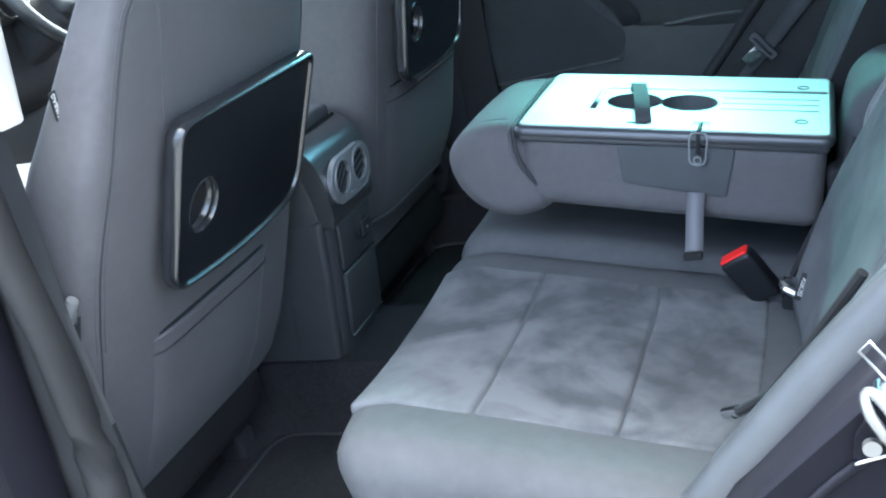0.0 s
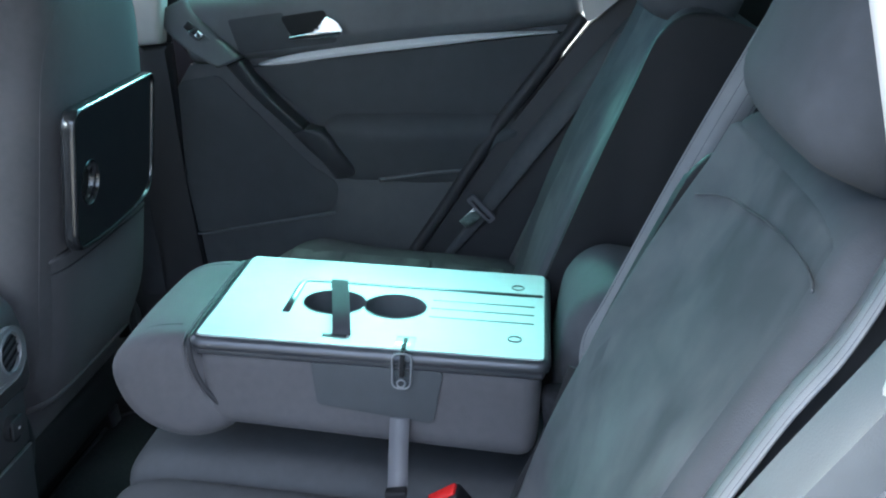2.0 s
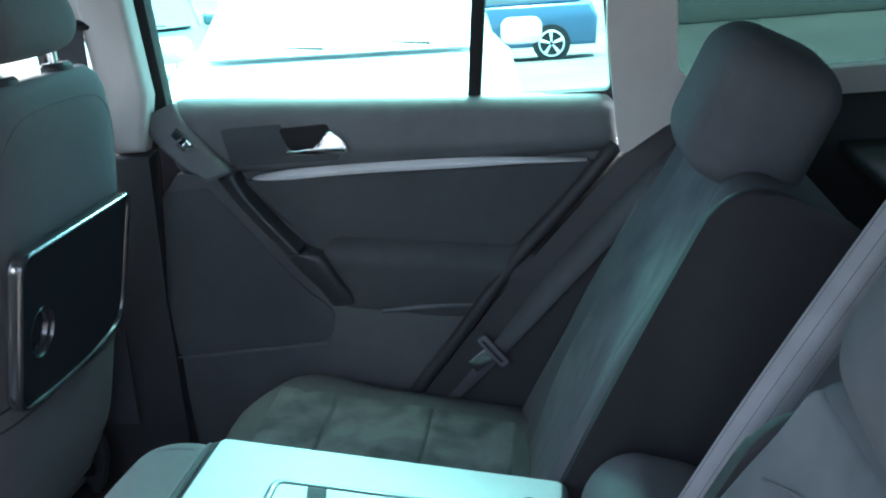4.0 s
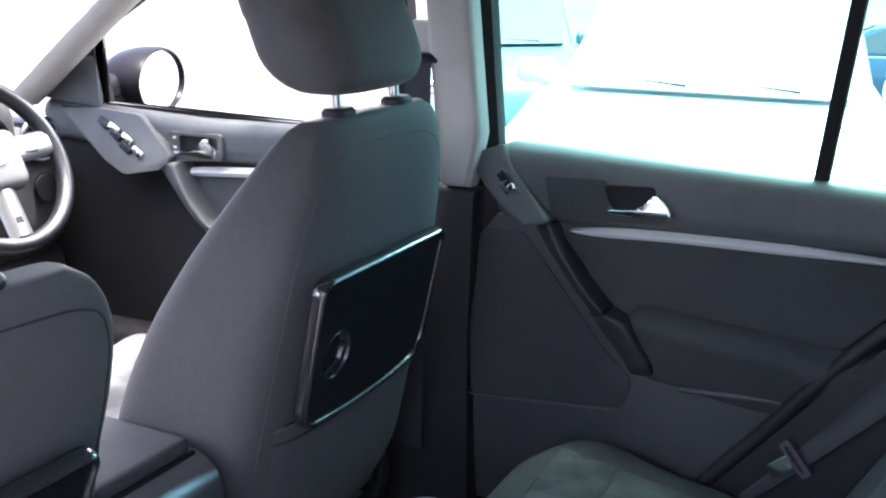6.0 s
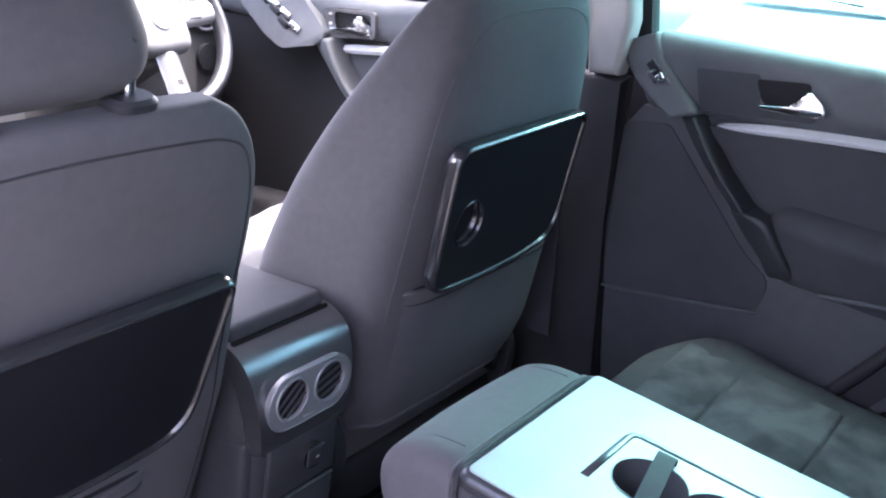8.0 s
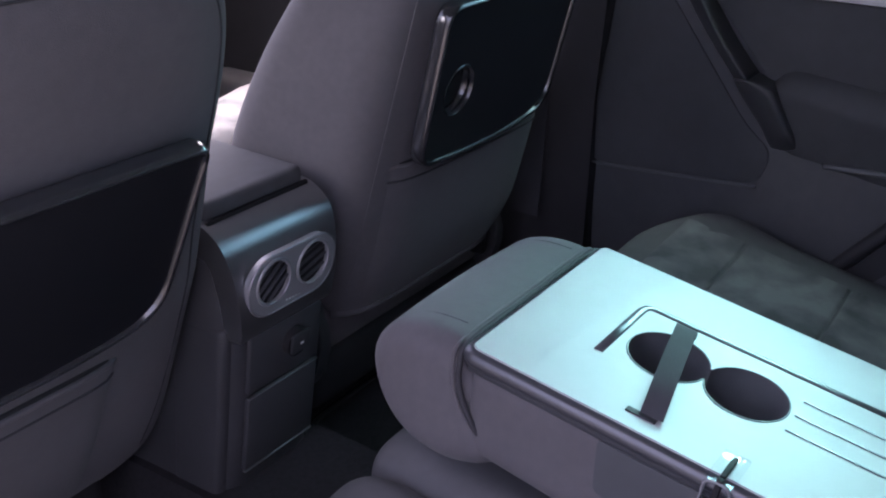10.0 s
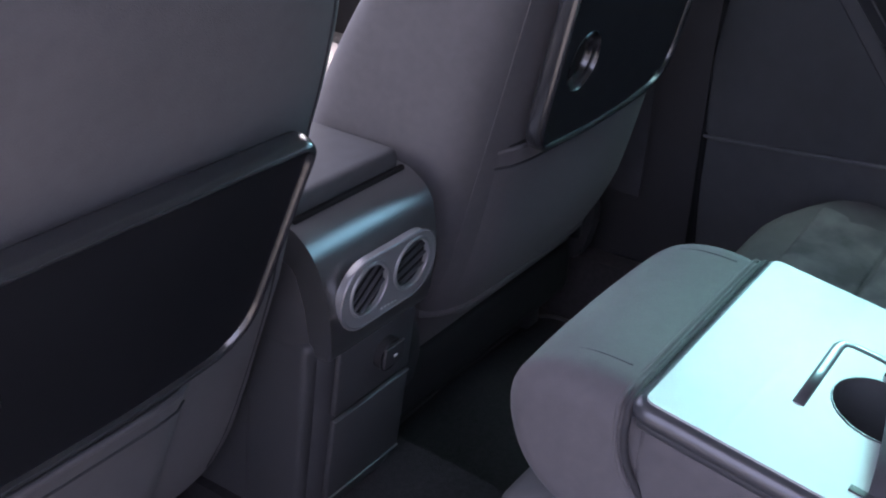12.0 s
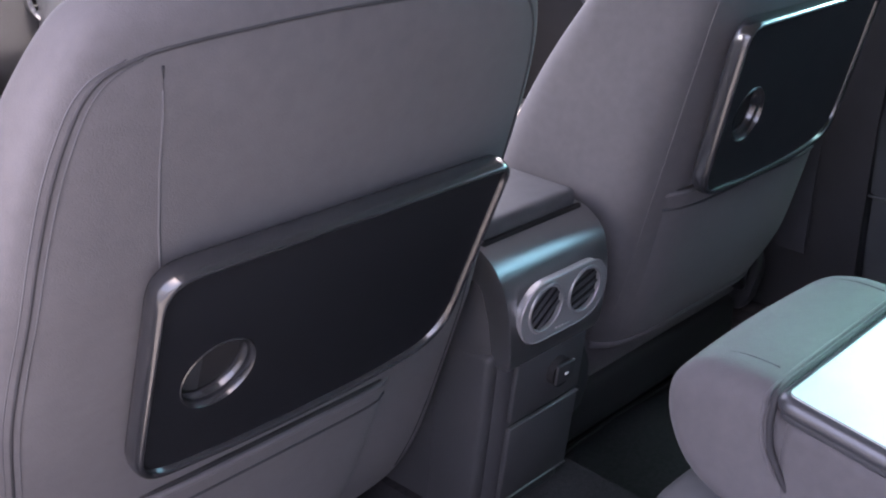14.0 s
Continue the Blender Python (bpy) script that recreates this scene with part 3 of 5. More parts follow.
def front_seat(m, base, tray_place, head_m=Matrix(), tagged_side=False, pocket=0.53, taper=1.0, shift=0.0, reach=0.0):
    """A front seat; m places the backrest and what it carries, base the cushion and rails."""
    seat = thing("car_seat", "grey cloth front seat with a black folded tray behind", "car seat", "front seats")
    seat.matrix_world = m
    still = m.inverted() @ base
    shell = seat_shell(taper, reach)
    tree = BVHTree.FromBMesh(shell)

    def rear_y(x, z):
        hit = tree.ray_cast(Vector((x, 0, z)), Vector((0, 1, 0)))[0]
        return hit.y if hit else seat_rear(x, z, taper, reach)
    part("backrest", shell, SEAT, seat, "grey fabric backrest", 60)
    # one seam round the rear panel
    run = [(-0.212, 0.32), (-0.215, 0.50), (-0.206, 0.68), (-0.186, 0.80), (-0.150, 0.862), (-0.10, 0.888), (0, 0.894), (0.10, 0.888), (0.150, 0.862), (0.186, 0.80), (0.206, 0.68), (0.215, 0.50), (0.212, 0.32)]
    if tagged_side:
        run = [(-0.206, 0.26), (-0.213, 0.50), (-0.221, 0.62), (-0.217, 0.73), (-0.211, 0.80), (-0.202, 0.845), (-0.188, 0.877), (-0.165, 0.892), (-0.12, 0.899), (0, 0.903), (0.12, 0.899), (0.165, 0.892), (0.188, 0.877), (0.202, 0.845), (0.211, 0.80), (0.222, 0.73), (0.238, 0.62), (0.262, 0.50), (0.262, 0.26)]
    k = 1 if tagged_side else 0.95
    loop = spline([(a * k, 0, b) for a, b in run], 6)
    part("seam", tube([(p.x, rear_y(p.x, p.z), p.z) for p in loop], 0.0013 if tagged_side else 0.0008, 6), SEAMDARK if tagged_side else SEAT, seat, "", 180)
    # stitched map pocket that fills the lower back
    wide, rows_, cols_ = (0.146 if tagged_side else 0.186), 12, 22
    bag, grid = bmesh.new(), []
    for j in range(rows_ + 1):
        z = 0.318 - reach + (pocket - 0.318 + reach) * j / rows_
        line = []
        for i in range(cols_ + 1):
            u = -1 + 2 * i / cols_
            x = (0.022 if tagged_side else 0) + u * wide
            line.append((x, rear_y(x, z) + 0.001 - 0.0085 * (1 - u ** 8) ** 0.5 * min(1, 0.35 + j / 6), z))
        grid.append(line)
    mesh_rows = [[bag.verts.new(p) for p in line] for line in grid]
    for p, q in zip(mesh_rows, mesh_rows[1:]):
        for i in range(cols_):
            bag.faces.new((p[i], p[i + 1], q[i + 1], q[i]))
    part("map_pocket", bag, SEAT, seat, "fabric map pocket under the tray", 180)
    part("pocket_hem", tube([(p[0], p[1] + 0.002, p[2]) for p in grid[-1]], 0.0035, 8), SEAT, seat, "rolled hem of the map pocket", 180)
    part("pocket_seam", tube([(p[0], p[1] - 0.0004, p[2] - 0.002) for p in grid[-2]], 0.0014, 6), SEAMDARK, seat, "", 180)
    # dark strip drawn as the shadow line along the pocket opening
    part("pocket_shade", tube([(p[0], p[1] + 0.006, p[2] + 0.003) for p in grid[-1]], 0.003, 8), RUBBER, seat, "dark strip standing in for the shade in the map pocket's slit", 180)
    if tagged_side:
        for q in (-0.005, 0.005):
            part("topstitch", tube([(p.x + q, rear_y(p.x + q, p.z) - 0.0001, p.z - 0.2 * q) for p in loop[6:44]], 0.0006, 5), STITCH, seat, "", 180)
        part("crease", tube([(x_, rear_y(x_, z_), z_) for x_, z_ in ((-0.143, 0.888), (-0.143, 0.865), (-0.142, 0.82), (-0.137, 0.77), (-0.129, 0.722), (-0.126, 0.70))], 0.0011, 6), STITCH, seat, "", 180)
    folding_tray(seat, m.inverted() @ tray_place)
    # headrest on two posts
    head = part("headrest", pad(bmesh.new(), (-0.130, 0.692, 0.950), (0.130, 0.832, 1.155), 0.055,
                lambda a, b, c: (a * (1.0 - 0.9 * max(0, c - 1.08) ** 1.2), b + 0.36 * (c - 0.965) + 0.25 * a * a, c + 0.25 * a * a * (1 if c < 1.05 else -1)), n=10, k=6), SEAT, seat, "grey fabric headrest", 180)
    for sx in (-1, 1):
        part("post", tube([(0.008 + sx * 0.075, 0.742, 0.88), (0.008 + sx * 0.075, 0.749, 0.985)], 0.0065, 12), CHROME, seat)
        part("collar", loft([(0.918, 0.008 + sx * 0.075, 0.024, 0.724, 0.762), (0.932, 0.008 + sx * 0.075, 0.024, 0.724, 0.762), (0.936, 0.008 + sx * 0.075, 0.020, 0.728, 0.758)], 2.6, 24), HARD, seat)
    head.matrix_basis = head_m
    # cushion, base and rails
    low = []
    low.append(part("cushion", pad(bmesh.new(), (-0.255, 0.87, 0.22), (0.255, 1.42, 0.40), 0.06, lambda a, b, c: (a, b, c + (0.10 * (b - 0.87) - 0.02 + 0.5 * a * a if c > 0.3 else 0)), n=10), SEAT, seat, "grey fabric seat cushion", 180))
    low.append(part("cushion_insert", pad(bmesh.new(), (-0.15, 0.95, 0.35), (0.15, 1.36, 0.415), 0.02, lambda a, b, c: (a, b, c + 0.10 * (b - 0.87) - 0.02 + 0.5 * a * a), n=8), SUEDE, seat, "lighter suede centre panel", 180))
    low.append(part("side_cover", prism(rounded_poly([(0.98, 0.16), (0.95, 0.24), (0.98, 0.32), (1.40, 0.34), (1.42, 0.20), (1.3, 0.16)], 0.03), -0.262, -0.24, bevel=0.006), HARD, seat))
    low.append(part("side_cover", prism(rounded_poly([(0.98, 0.16), (0.95, 0.24), (0.98, 0.32), (1.40, 0.34), (1.42, 0.20), (1.3, 0.16)], 0.03), 0.24, 0.262, bevel=0.006), HARD, seat))
    for sx in (-1, 1):
        low.append(part("rail", box((sx * 0.2 - 0.018, 0.93, 0.065), (sx * 0.2 + 0.018, 1.45, 0.11), 0.004), DARKSILVER, seat))
        low.append(part("rail_foot", box((sx * 0.2 - 0.022, 0.935, 0.06), (sx * 0.2 + 0.022, 0.985, 0.12), 0.008), HARD, seat))
    low.append(part("under_frame", box((-0.22, 0.88, 0.15), (0.22, 1.38, 0.235), 0.02), RUBBER, seat))
    low.append(part("cable_tray", pad(bmesh.new(), (-0.16, 0.95, 0.075), (0.16, 1.03, 0.125), 0.014, n=4, k=3), RUBBER, seat, "", 180))
    hem = []
    for i in range(25):
        hx = -0.190 + 0.38 * i / 24
        hem.append((hx, rear_y(hx, 0.306 - reach) + 0.006, 0.306 - reach))
    part("lower_hem", tube(hem, 0.009, 10), SEAT, seat, "", 180)
    for sx in (-1, 1):
        part("recliner_cover", prism(rounded_poly([(0.87, 0.20), (0.845, 0.30), (0.90, 0.36), (0.98, 0.33), (0.99, 0.22)], 0.03), sx * 0.225 - 0.012, sx * 0.225 + 0.012, bevel=0.006), HARD, seat, "black recliner cover")
    low.append(part("latch", pad(bmesh.new(), (0.168, 0.852, 0.262), (0.184, 0.88, 0.305), 0.005, n=2, k=3), GLOSS, seat, "small black latch under the backrest", 60))
    low.append(part("latch_pin", tube([(0.150, 0.86, 0.285), (0.196, 0.86, 0.295)], 0.0035, 8), CHROME, seat, "", 60))
    for o in seat.children:
        if o.name.split(".")[0] in ("backrest", "seam", "map_pocket", "pocket_hem", "pocket_seam", "lower_hem", "pocket_shade", "topstitch", "crease"):
            o.data.transform(Matrix.Translation((shift, 0, 0)))
    for o in low:
        o.matrix_basis = still
    if tagged_side:
        tag_m = pose(-0.228, 0.774, 0.79, 90, -12, 0) @ pose(0, 0, 0, 0, 0, 90)
        tag = part("airbag_label", box((-0.015, -0.005, -0.0008), (0.015, 0.005, 0.0008), 0.0004), RUBBER, seat, "small black sewn-in airbag label")
        tag.matrix_basis = tag_m
        lettering("AIRBAG", 0.0075, tag, Matrix.Translation((0, 0, 0.0012)), TAG)
        lever = part("recline_lever", tube(spline([(-0.234, 0.845, 0.42), (-0.239, 0.820, 0.47), (-0.242, 0.804, 0.52), (-0.242, 0.795, 0.558)], 5), 0.012, 10, wide=0.02), HARD, seat, "black recline lever")
        part("lever_cap", tube(spline([(-0.243, 0.796, 0.548), (-0.245, 0.788, 0.568), (-0.242, 0.783, 0.584)], 4), 0.0065, 10, wide=0.011), BRUSHED, lever, "silver cap")
    return seat


front_seat(pose(0.352, 0, 0), pose(0.352, 0, 0), pose(0.330, 0.727, 0.641, 11.5, 0, 1.0))
front_seat(pose(-0.395, 0.905, 0.213, 12, 0, 0) @ pose(0, -0.80, -0.25), pose(-0.395, 0.06, -0.01), pose(-0.371, 0.745, 0.588, 21.5, 0, 0),
           pose(-0.004, 0.806, 0.996, -20, 0, 0) @ pose(0, -0.762, -1.03), True, 0.470, 0.0, 0.006, 0.075)

# ---- centre console ----
console = thing("centre_console", "dark centre console with a silver-grey rear face and padded lid", "car console")
def console_bend(x, y, z):
    rear = np.interp(z, [0.12, 0.165, 0.30, 0.42, 0.47, 0.56], [0.845, 0.838, 0.82, 0.806, 0.802, 0.806])
    return x, y + (rear - 0.80) * max(0, 1 - (y - 0.80) / 0.3), z


part("body", pad(bmesh.new(), (-0.088, 0.802, 0.10), (0.086, 1.62, 0.520), 0.040, console_bend, n=8, k=6), CONSOLE, console, "dark plastic console body", 180)
arc = [(p.x, p.y) for p in spline([(0.905, 0.5265, 0), (0.850, 0.5265, 0), (0.826, 0.518, 0), (0.808, 0.500, 0), (0.799, 0.470, 0), (0.7965, 0.435, 0), (0.800, 0.395, 0), (0.806, 0.384, 0)], 5)] + [(0.905, 0.384)]
cap = prism(arc, -0.0915, 0.0895, "x", bevel=0.0045, segs=3)
for v in cap.verts:
    v.co.x = -0.001 + (v.co.x + 0.001) * np.interp(v.co.z, [0.384, 0.44, 0.50], [0.86, 0.93, 1.0])
part("rear_cap", cap, SATIN, console, "satin dark silver cap", 50)
part("lid", pad(bmesh.new(), (-0.084, 0.842, 0.520), (0.082, 1.25, 0.546), 0.010, lambda x, y, z: (x, y, z + 0.03 * max(0, y - 0.83)), n=4, k=4), LEATHER, console, "padded leatherette lid", 180)
part("lid_gap", box((-0.0845, 0.8365, 0.515), (0.0825, 0.8425, 0.5285), 0.002), RUBBER, console)
for sx in (-1, 1):
    part("side_flank", pad(bmesh.new(), (0.001 + sx * 0.078 - 0.012, 0.812, 0.10), (0.001 + sx * 0.078 + 0.012, 0.90, 0.40), 0.010, console_bend, n=6, k=4), CONSOLE, console, "rounded flank beside the flap", 180)
face = Matrix.Translation((-0.002, 0.7950, 0.449)) @ pose(0, 0, 0, 96, 0, 0) @ Matrix.Scale(0.92, 4)
stadium = [(0.04 + 0.040 * math.cos(a), 0.040 * math.sin(a)) for a in [-math.pi / 2 + math.pi * i / 14 for i in range(15)]] + \
          [(-0.04 + 0.040 * math.cos(a), 0.040 * math.sin(a)) for a in [math.pi / 2 + math.pi * i / 14 for i in range(15)]]
vents = [[(sx * 0.0365 + 0.0300 * math.cos(2 * math.pi * i / 28), 0.004 + 0.0300 * math.sin(2 * math.pi * i / 28)) for i in range(28)] for sx in (-1, 1)]
bezel = wall_with_holes(stadium, vents, -0.004, 0.0065, "z")
bezel.transform(face)
bez = part("vent_bezel", bezel, BRUSHED, console, "satin silver vent surround", 30)
edge = tube([(a, b, 0.005) for a, b in stadium], 0.0022, 8, closed=True)
edge.transform(face)
part("bezel_edge", edge, BRUSHED, bez, smooth=180)
for v, sx in zip(vents, (-1, 1)):
    ring = tube([(a, b, 0.0062) for a, b in v], 0.0024, 8, closed=True)
    ring.transform(face)
    vent = part("vent_ring", ring, BRUSHED, console, "satin vent ring", 180)
    well = ring_disc((sx * 0.0365, 0.004, -0.0003), Matrix(), 0.0297, 0.002, 28)
    well.transform(face)
    part("well", well, RUBBER, vent)
    for i in range(4):
        h = -0.0185 + 0.0125 * i
        wdt = math.sqrt(0.029 ** 2 - h ** 2)
        spin = Matrix.Translation((sx * 0.0365, 0.004, 0)) @ pose(0, 0, 0, 0, 0, 38 if sx < 0 else 16)
        sl = box((-wdt, h - 0.0009, 0.0002), (wdt, h + 0.0009, 0.0046), 0.0005, m=face @ spin)
        part("slat", sl, DARKSILVER, vent)
for i in range(5):
    b = box((-0.0135 + 0.006 * i, -0.0325, 0.0062), (-0.0105 + 0.006 * i, -0.0300 - 0.0006 * i, 0.0072), 0.0003, m=face)
    part("vent_mark", b, SILVER, console)
recess = Matrix.Translation((0.0, 0.8105, 0.352)) @ pose(0, 0, 0, 97, 0, 0)
part("socket_panel", box((-0.062, -0.045, -0.004), (0.062, 0.045, 0.003), 0.003, m=recess), CONSOLE, console)
sock = ring_disc((0.012, 0.0, 0.006), Matrix(), 0.0185, 0.012, 24)
sock.transform(recess)
so = part("power_socket", sock, RUBBER, console, "black capped power socket")
part("socket_flap", box((-0.002, -0.012, 0.011), (0.030, 0.014, 0.0155), 0.002, m=recess), HARD, so)
part("socket_mark", box((0.012, -0.0015, 0.0154), (0.0175, 0.0015, 0.0161), 0.0003, m=recess), TAG, so)
low = Matrix.Translation((0.0, 0.823, 0.25)) @ pose(0, 0, 0, 97.5, 0, 0)
part("lower_flap", box((-0.062, -0.056, -0.004), (0.062, 0.052, 0.0035), 0.003, m=low), CONSOLE, console)
for h in (0.0525, -0.0565):
    part("flap_edge", box((-0.062, h - 0.001, 0.0), (0.062, h + 0.001, 0.0045), 0.0006, m=low), SATIN, console)

# ---- rear bench ----
def bench_cushion(name, lo, hi, insert, label, rim=0.022):
    """A seat cushion with rolled edges, raised bolsters and a sunken suede panel in three fields."""
    c = thing(name, label, "car seat", "rear seat cushions")
    x0, x1 = lo[0], hi[0]
    outer = 0 if not insert else math.copysign(1, x0 + x1)

    def shape(x, y, z):
        u = (x - x0) / (x1 - x0) * 2 - 1
        f = max(0, min(1, (z - lo[2]) / (hi[2] - lo[2])))
        z += f * (0.20 * (min(y, 0.53) - 0.53) - 2.2 * max(0, y - 0.53) ** 2 + insert * 0.016 * (u * u - 0.4))
        y -= (1 - f) * 0.05 * max(0, (y - 0.45)) / 0.15
        y -= max(0, u * outer - 0.45) ** 2 * (0.30 if outer > 0 else 0.10) * max(0, min(1, (y - 0.4) / 0.2))
        z += f * 0.0018 * noise.noise((x * 14, y * 14, 3))
        return x, y, z
    part("base", pad(bmesh.new(), lo, hi, 0.045, shape, n=16, k=6), LEATHER, c, "grey leatherette edges", 180)
    if insert:
        bounds = [0.165, 0.297, 0.447, hi[1] - rim]
        for a, b in zip(bounds, bounds[1:]):
            part("suede_panel", pad(bmesh.new(), (x0 + 0.095, a + 0.0006, hi[2] - 0.03), (x1 - 0.075, b - 0.0006, hi[2] + 0.003), 0.0065,
                 lambda x, y, z: (x, y, shape(x, y, hi[2])[2] + (z - hi[2]) + 0.003 * noise.noise((x * 8, y * 8, 0))), n=10), SUEDE, c, "brushed grey suede panel", 180)
        part("front_seam", tube([shape(x0 + 0.045 + (x1 - x0 - 0.09) * i / 24, hi[1] - 0.006, hi[2] - 0.0225) for i in range(25)], 0.0017, 6), STITCH, c)
    return c


bench_cushion("rear_seat_cushion", (-0.645, 0.04, 0.13), (-0.125, 0.61, 0.352), 1, "grey rear seat cushion with brushed suede panels")
bench_cushion("rear_seat_cushion", (0.125, 0.04, 0.13), (0.665, 0.618, 0.380), 1, "grey rear seat cushion in shadow with suede panels", 0.075)
bench_cushion("rear_seat_cushion", (-0.132, 0.04, 0.13), (0.127, 0.612, 0.366), 0, "narrow grey middle seat cushion under the folded armrest")


def back(name, x0, x1, label, recline=30, ahead=0.0, tall=0.565, lift=0.0):
    """A reclined rear backrest with bolsters, suede centre and headrest."""
    b = thing(name, label, "car seat", "rear seat backs")
    w, c = x1 - x0, (x0 + x1) / 2
    lean = Matrix.Translation((c, 0.170 if c > 0 else 0.155, 0.27)) @ pose(0, 0, 0, recline, 0, 0)

    def shape(x, y, z):
        u = x / (w / 2)
        top = max(0, (z - 0.42) / 0.2)
        x = x * (1 - 0.16 * min(1, top) ** 2)
        return x, y + (0.028 * abs(u) ** 3 - 0.02 + 0.02 * math.sin(min(1, z / 0.5) * math.pi)) * (1 if y > -0.06 else 0), z
    part("body", pad(bmesh.new(), (-w / 2, -0.17, 0.0), (w / 2, 0.0, tall), 0.045, shape, n=14, k=6, m=lean), LEATHER, b, "grey leatherette bolsters", 180)
    part("suede_centre", pad(bmesh.new(), (-w * (0.33 if c > 0 else 0.405), -0.03, 0.03), (w * (0.33 if c > 0 else 0.455), 0.0012, tall - 0.03), 0.012,
         lambda x, y, z: (x * (1 - 0.16 * min(1, max(0, (z - 0.42) / 0.2)) ** 2), y + 0.028 * abs(x / (w / 2)) ** 3 - 0.02 + 0.02 * math.sin(min(1, z / 0.5) * math.pi) + 0.002 * noise.noise((x * 9, z * 9, 1)), z), n=14, m=lean), NAPPED, b, "brushed suede centre panel", 180)
    if c < 0:
        arch = [(-0.195, 0.513), (-0.15, 0.511), (-0.04, 0.504), (0.04, 0.4945), (0.115, 0.483), (0.165, 0.464)]
        part("top_seam", tube([lean @ Vector((p.x, 0.0038 - 0.02 + 0.028 * abs(p.x / (w / 2)) ** 3 + 0.02 * math.sin(min(1, p.z / 0.5) * math.pi), p.z)) for p in spline([(a_, 0, b_) for a_, b_ in arch], 6)], 0.0011, 6), NAPPED, b, "", 180)
    inner = -1 if c > 0 else 1
    shell = prism(rounded_poly([(-0.168, 0.0), (0.004, 0.0), (0.012, 0.3), (0.006, tall + (0.004 if c > 0 else -0.05)), (-0.168, tall + (0.004 if c > 0 else -0.05))], [0.01, 0.02, 0.2, 0.07, 0.05], 8), inner * w / 2 - 0.016, inner * w / 2 + 0.004, "x", bevel=0.006, segs=3)
    shell.transform(lean)
    part("side_shell", shell, RUBBER, b, "dark felt side of the backrest", 60)
    head = part("headrest", pad(bmesh.new(), (-0.135, -0.105 + ahead, 0.575 + lift), (0.135, 0.035 + ahead, 0.745 + lift * 0.5), 0.045,
                lambda x, y, z: (x, y - 0.8 * x * x, z - 0.9 * x * x * max(0, min(1, (z - 0.62) / 0.12))), n=10, k=6, m=lean), LEATHER, b, "rounded headrest", 180)
    for sx in (-1, 1):
        part("post", tube([lean @ Vector((sx * 0.06, -0.06, 0.54)), lean @ Vector((sx * 0.06, -0.06, 0.61))], 0.006, 10), HARD, head)
    return b


back("rear_bench", 0.14, 0.60, "grey rear backrest with suede centre and headrest", 28, 0.012, 0.60, -0.012)
back("rear_bench", -0.635, -0.205, "grey rear backrest with suede centre and headrest by the open door", 30, 0.01, 0.57, -0.012)

for x0, x1, who in ((0.60, 0.675, "by the closed door"), (-0.680, -0.640, "by the open doorway")):
    bolster = thing("side_bolster", "narrow grey bolster beside the rear backrest " + who, "seat pad")
    part("pad", pad(bmesh.new(), (x0, -0.10, 0.0), (x1, 0.015, 0.50 if x0 > 0 else 0.20), 0.03, n=6, m=Matrix.Translation((0, 0.165, 0.27)) @ pose(0, 0, 0, 30, 0, 0)), SEAT, bolster, "", 180)
    part("base", pad(bmesh.new(), (x0, 0.05, 0.14), (x1, 0.28, 0.27), 0.03, n=4), SOFT, bolster, "", 180)
structure("boot_cover", pad(bmesh.new(), (-0.66, -1.2, 0.70), (0.66, -0.33, 0.72), 0.008, n=4), HARD, "dark boot cover behind the rear seats", "boot cover")

# ---- folded middle armrest ----
arm = thing("folding_armrest", "folded-down grey armrest with a pale tray top and two cup holders", "armrest")
TOP = Matrix.Translation((-0.02, 0.46, 0.532)) @ pose(0, 0, 0, 9.3, 0, 0)     # local: x across, y towards the rear is negative, z up
L, HW = 0.385, 0.129
bulk = pad(bmesh.new(), (-HW - 0.002, -L, -0.112), (HW + 0.002, 0.0, -0.010), 0.022, lambda x, y, z: (x, y, z + 0.04 * y * (1 if z < -0.06 else 0)), n=16)
bmesh.ops.delete(bulk, geom=[f for f in bulk.faces if (lambda c: c.z > -0.02 and -0.062 < c.x < 0.042 and -0.262 < c.y < -0.080)(f.calc_center_median())], context="FACES")
bulk.transform(TOP)
part("body", bulk, SEAT, arm, "grey fabric armrest body", 180)
nose = [(p.x, p.y) for p in spline([Vector(q) for q in ((0.462, 0.524, 0), (0.485, 0.531, 0), (0.520, 0.531, 0), (0.550, 0.520, 0), (0.571, 0.494, 0), (0.566, 0.456, 0), (0.545, 0.423, 0), (0.512, 0.403, 0), (0.474, 0.399, 0), (0.438, 0.416, 0), (0.452, 0.47, 0))], 4)]
cy, cz = sum(p[0] for p in nose) / len(nose), sum(p[1] for p in nose) / len(nose)
nb, rings, rad, left, right = bmesh.new(), [], 0.030, -0.020 - HW - 0.006, -0.020 + HW + 0.012
steps = [left + rad * (1 - math.cos(math.pi / 2 * i / 7)) for i in range(8)] + [left + (right - left) * q / 8 for q in range(2, 7)] + [right - rad * (1 - math.cos(math.pi / 2 * (7 - i) / 7)) for i in range(8)]
for x in steps:
    d = max(0, rad - min(x - left, right - x))
    k = 1 - (rad - math.sqrt(max(0, rad * rad - d * d))) / 0.075
    rings.append([nb.verts.new((x, cy + (a - cy) * k + 0.006 * (1 - ((x + 0.02) / HW) ** 2) * (1 if a > cy else 0), cz + (b - cz) * k)) for a, b in nose])
for p, q in zip(rings, rings[1:]):
    for i in range(len(nose)):
        nb.faces.new((p[i], p[(i + 1) % len(nose)], q[(i + 1) % len(nose)], q[i]))
nb.faces.new(rings[0])
nb.faces.new(rings[-1])
part("nose", nb, SEAT, arm, "padded fabric nose", 75)
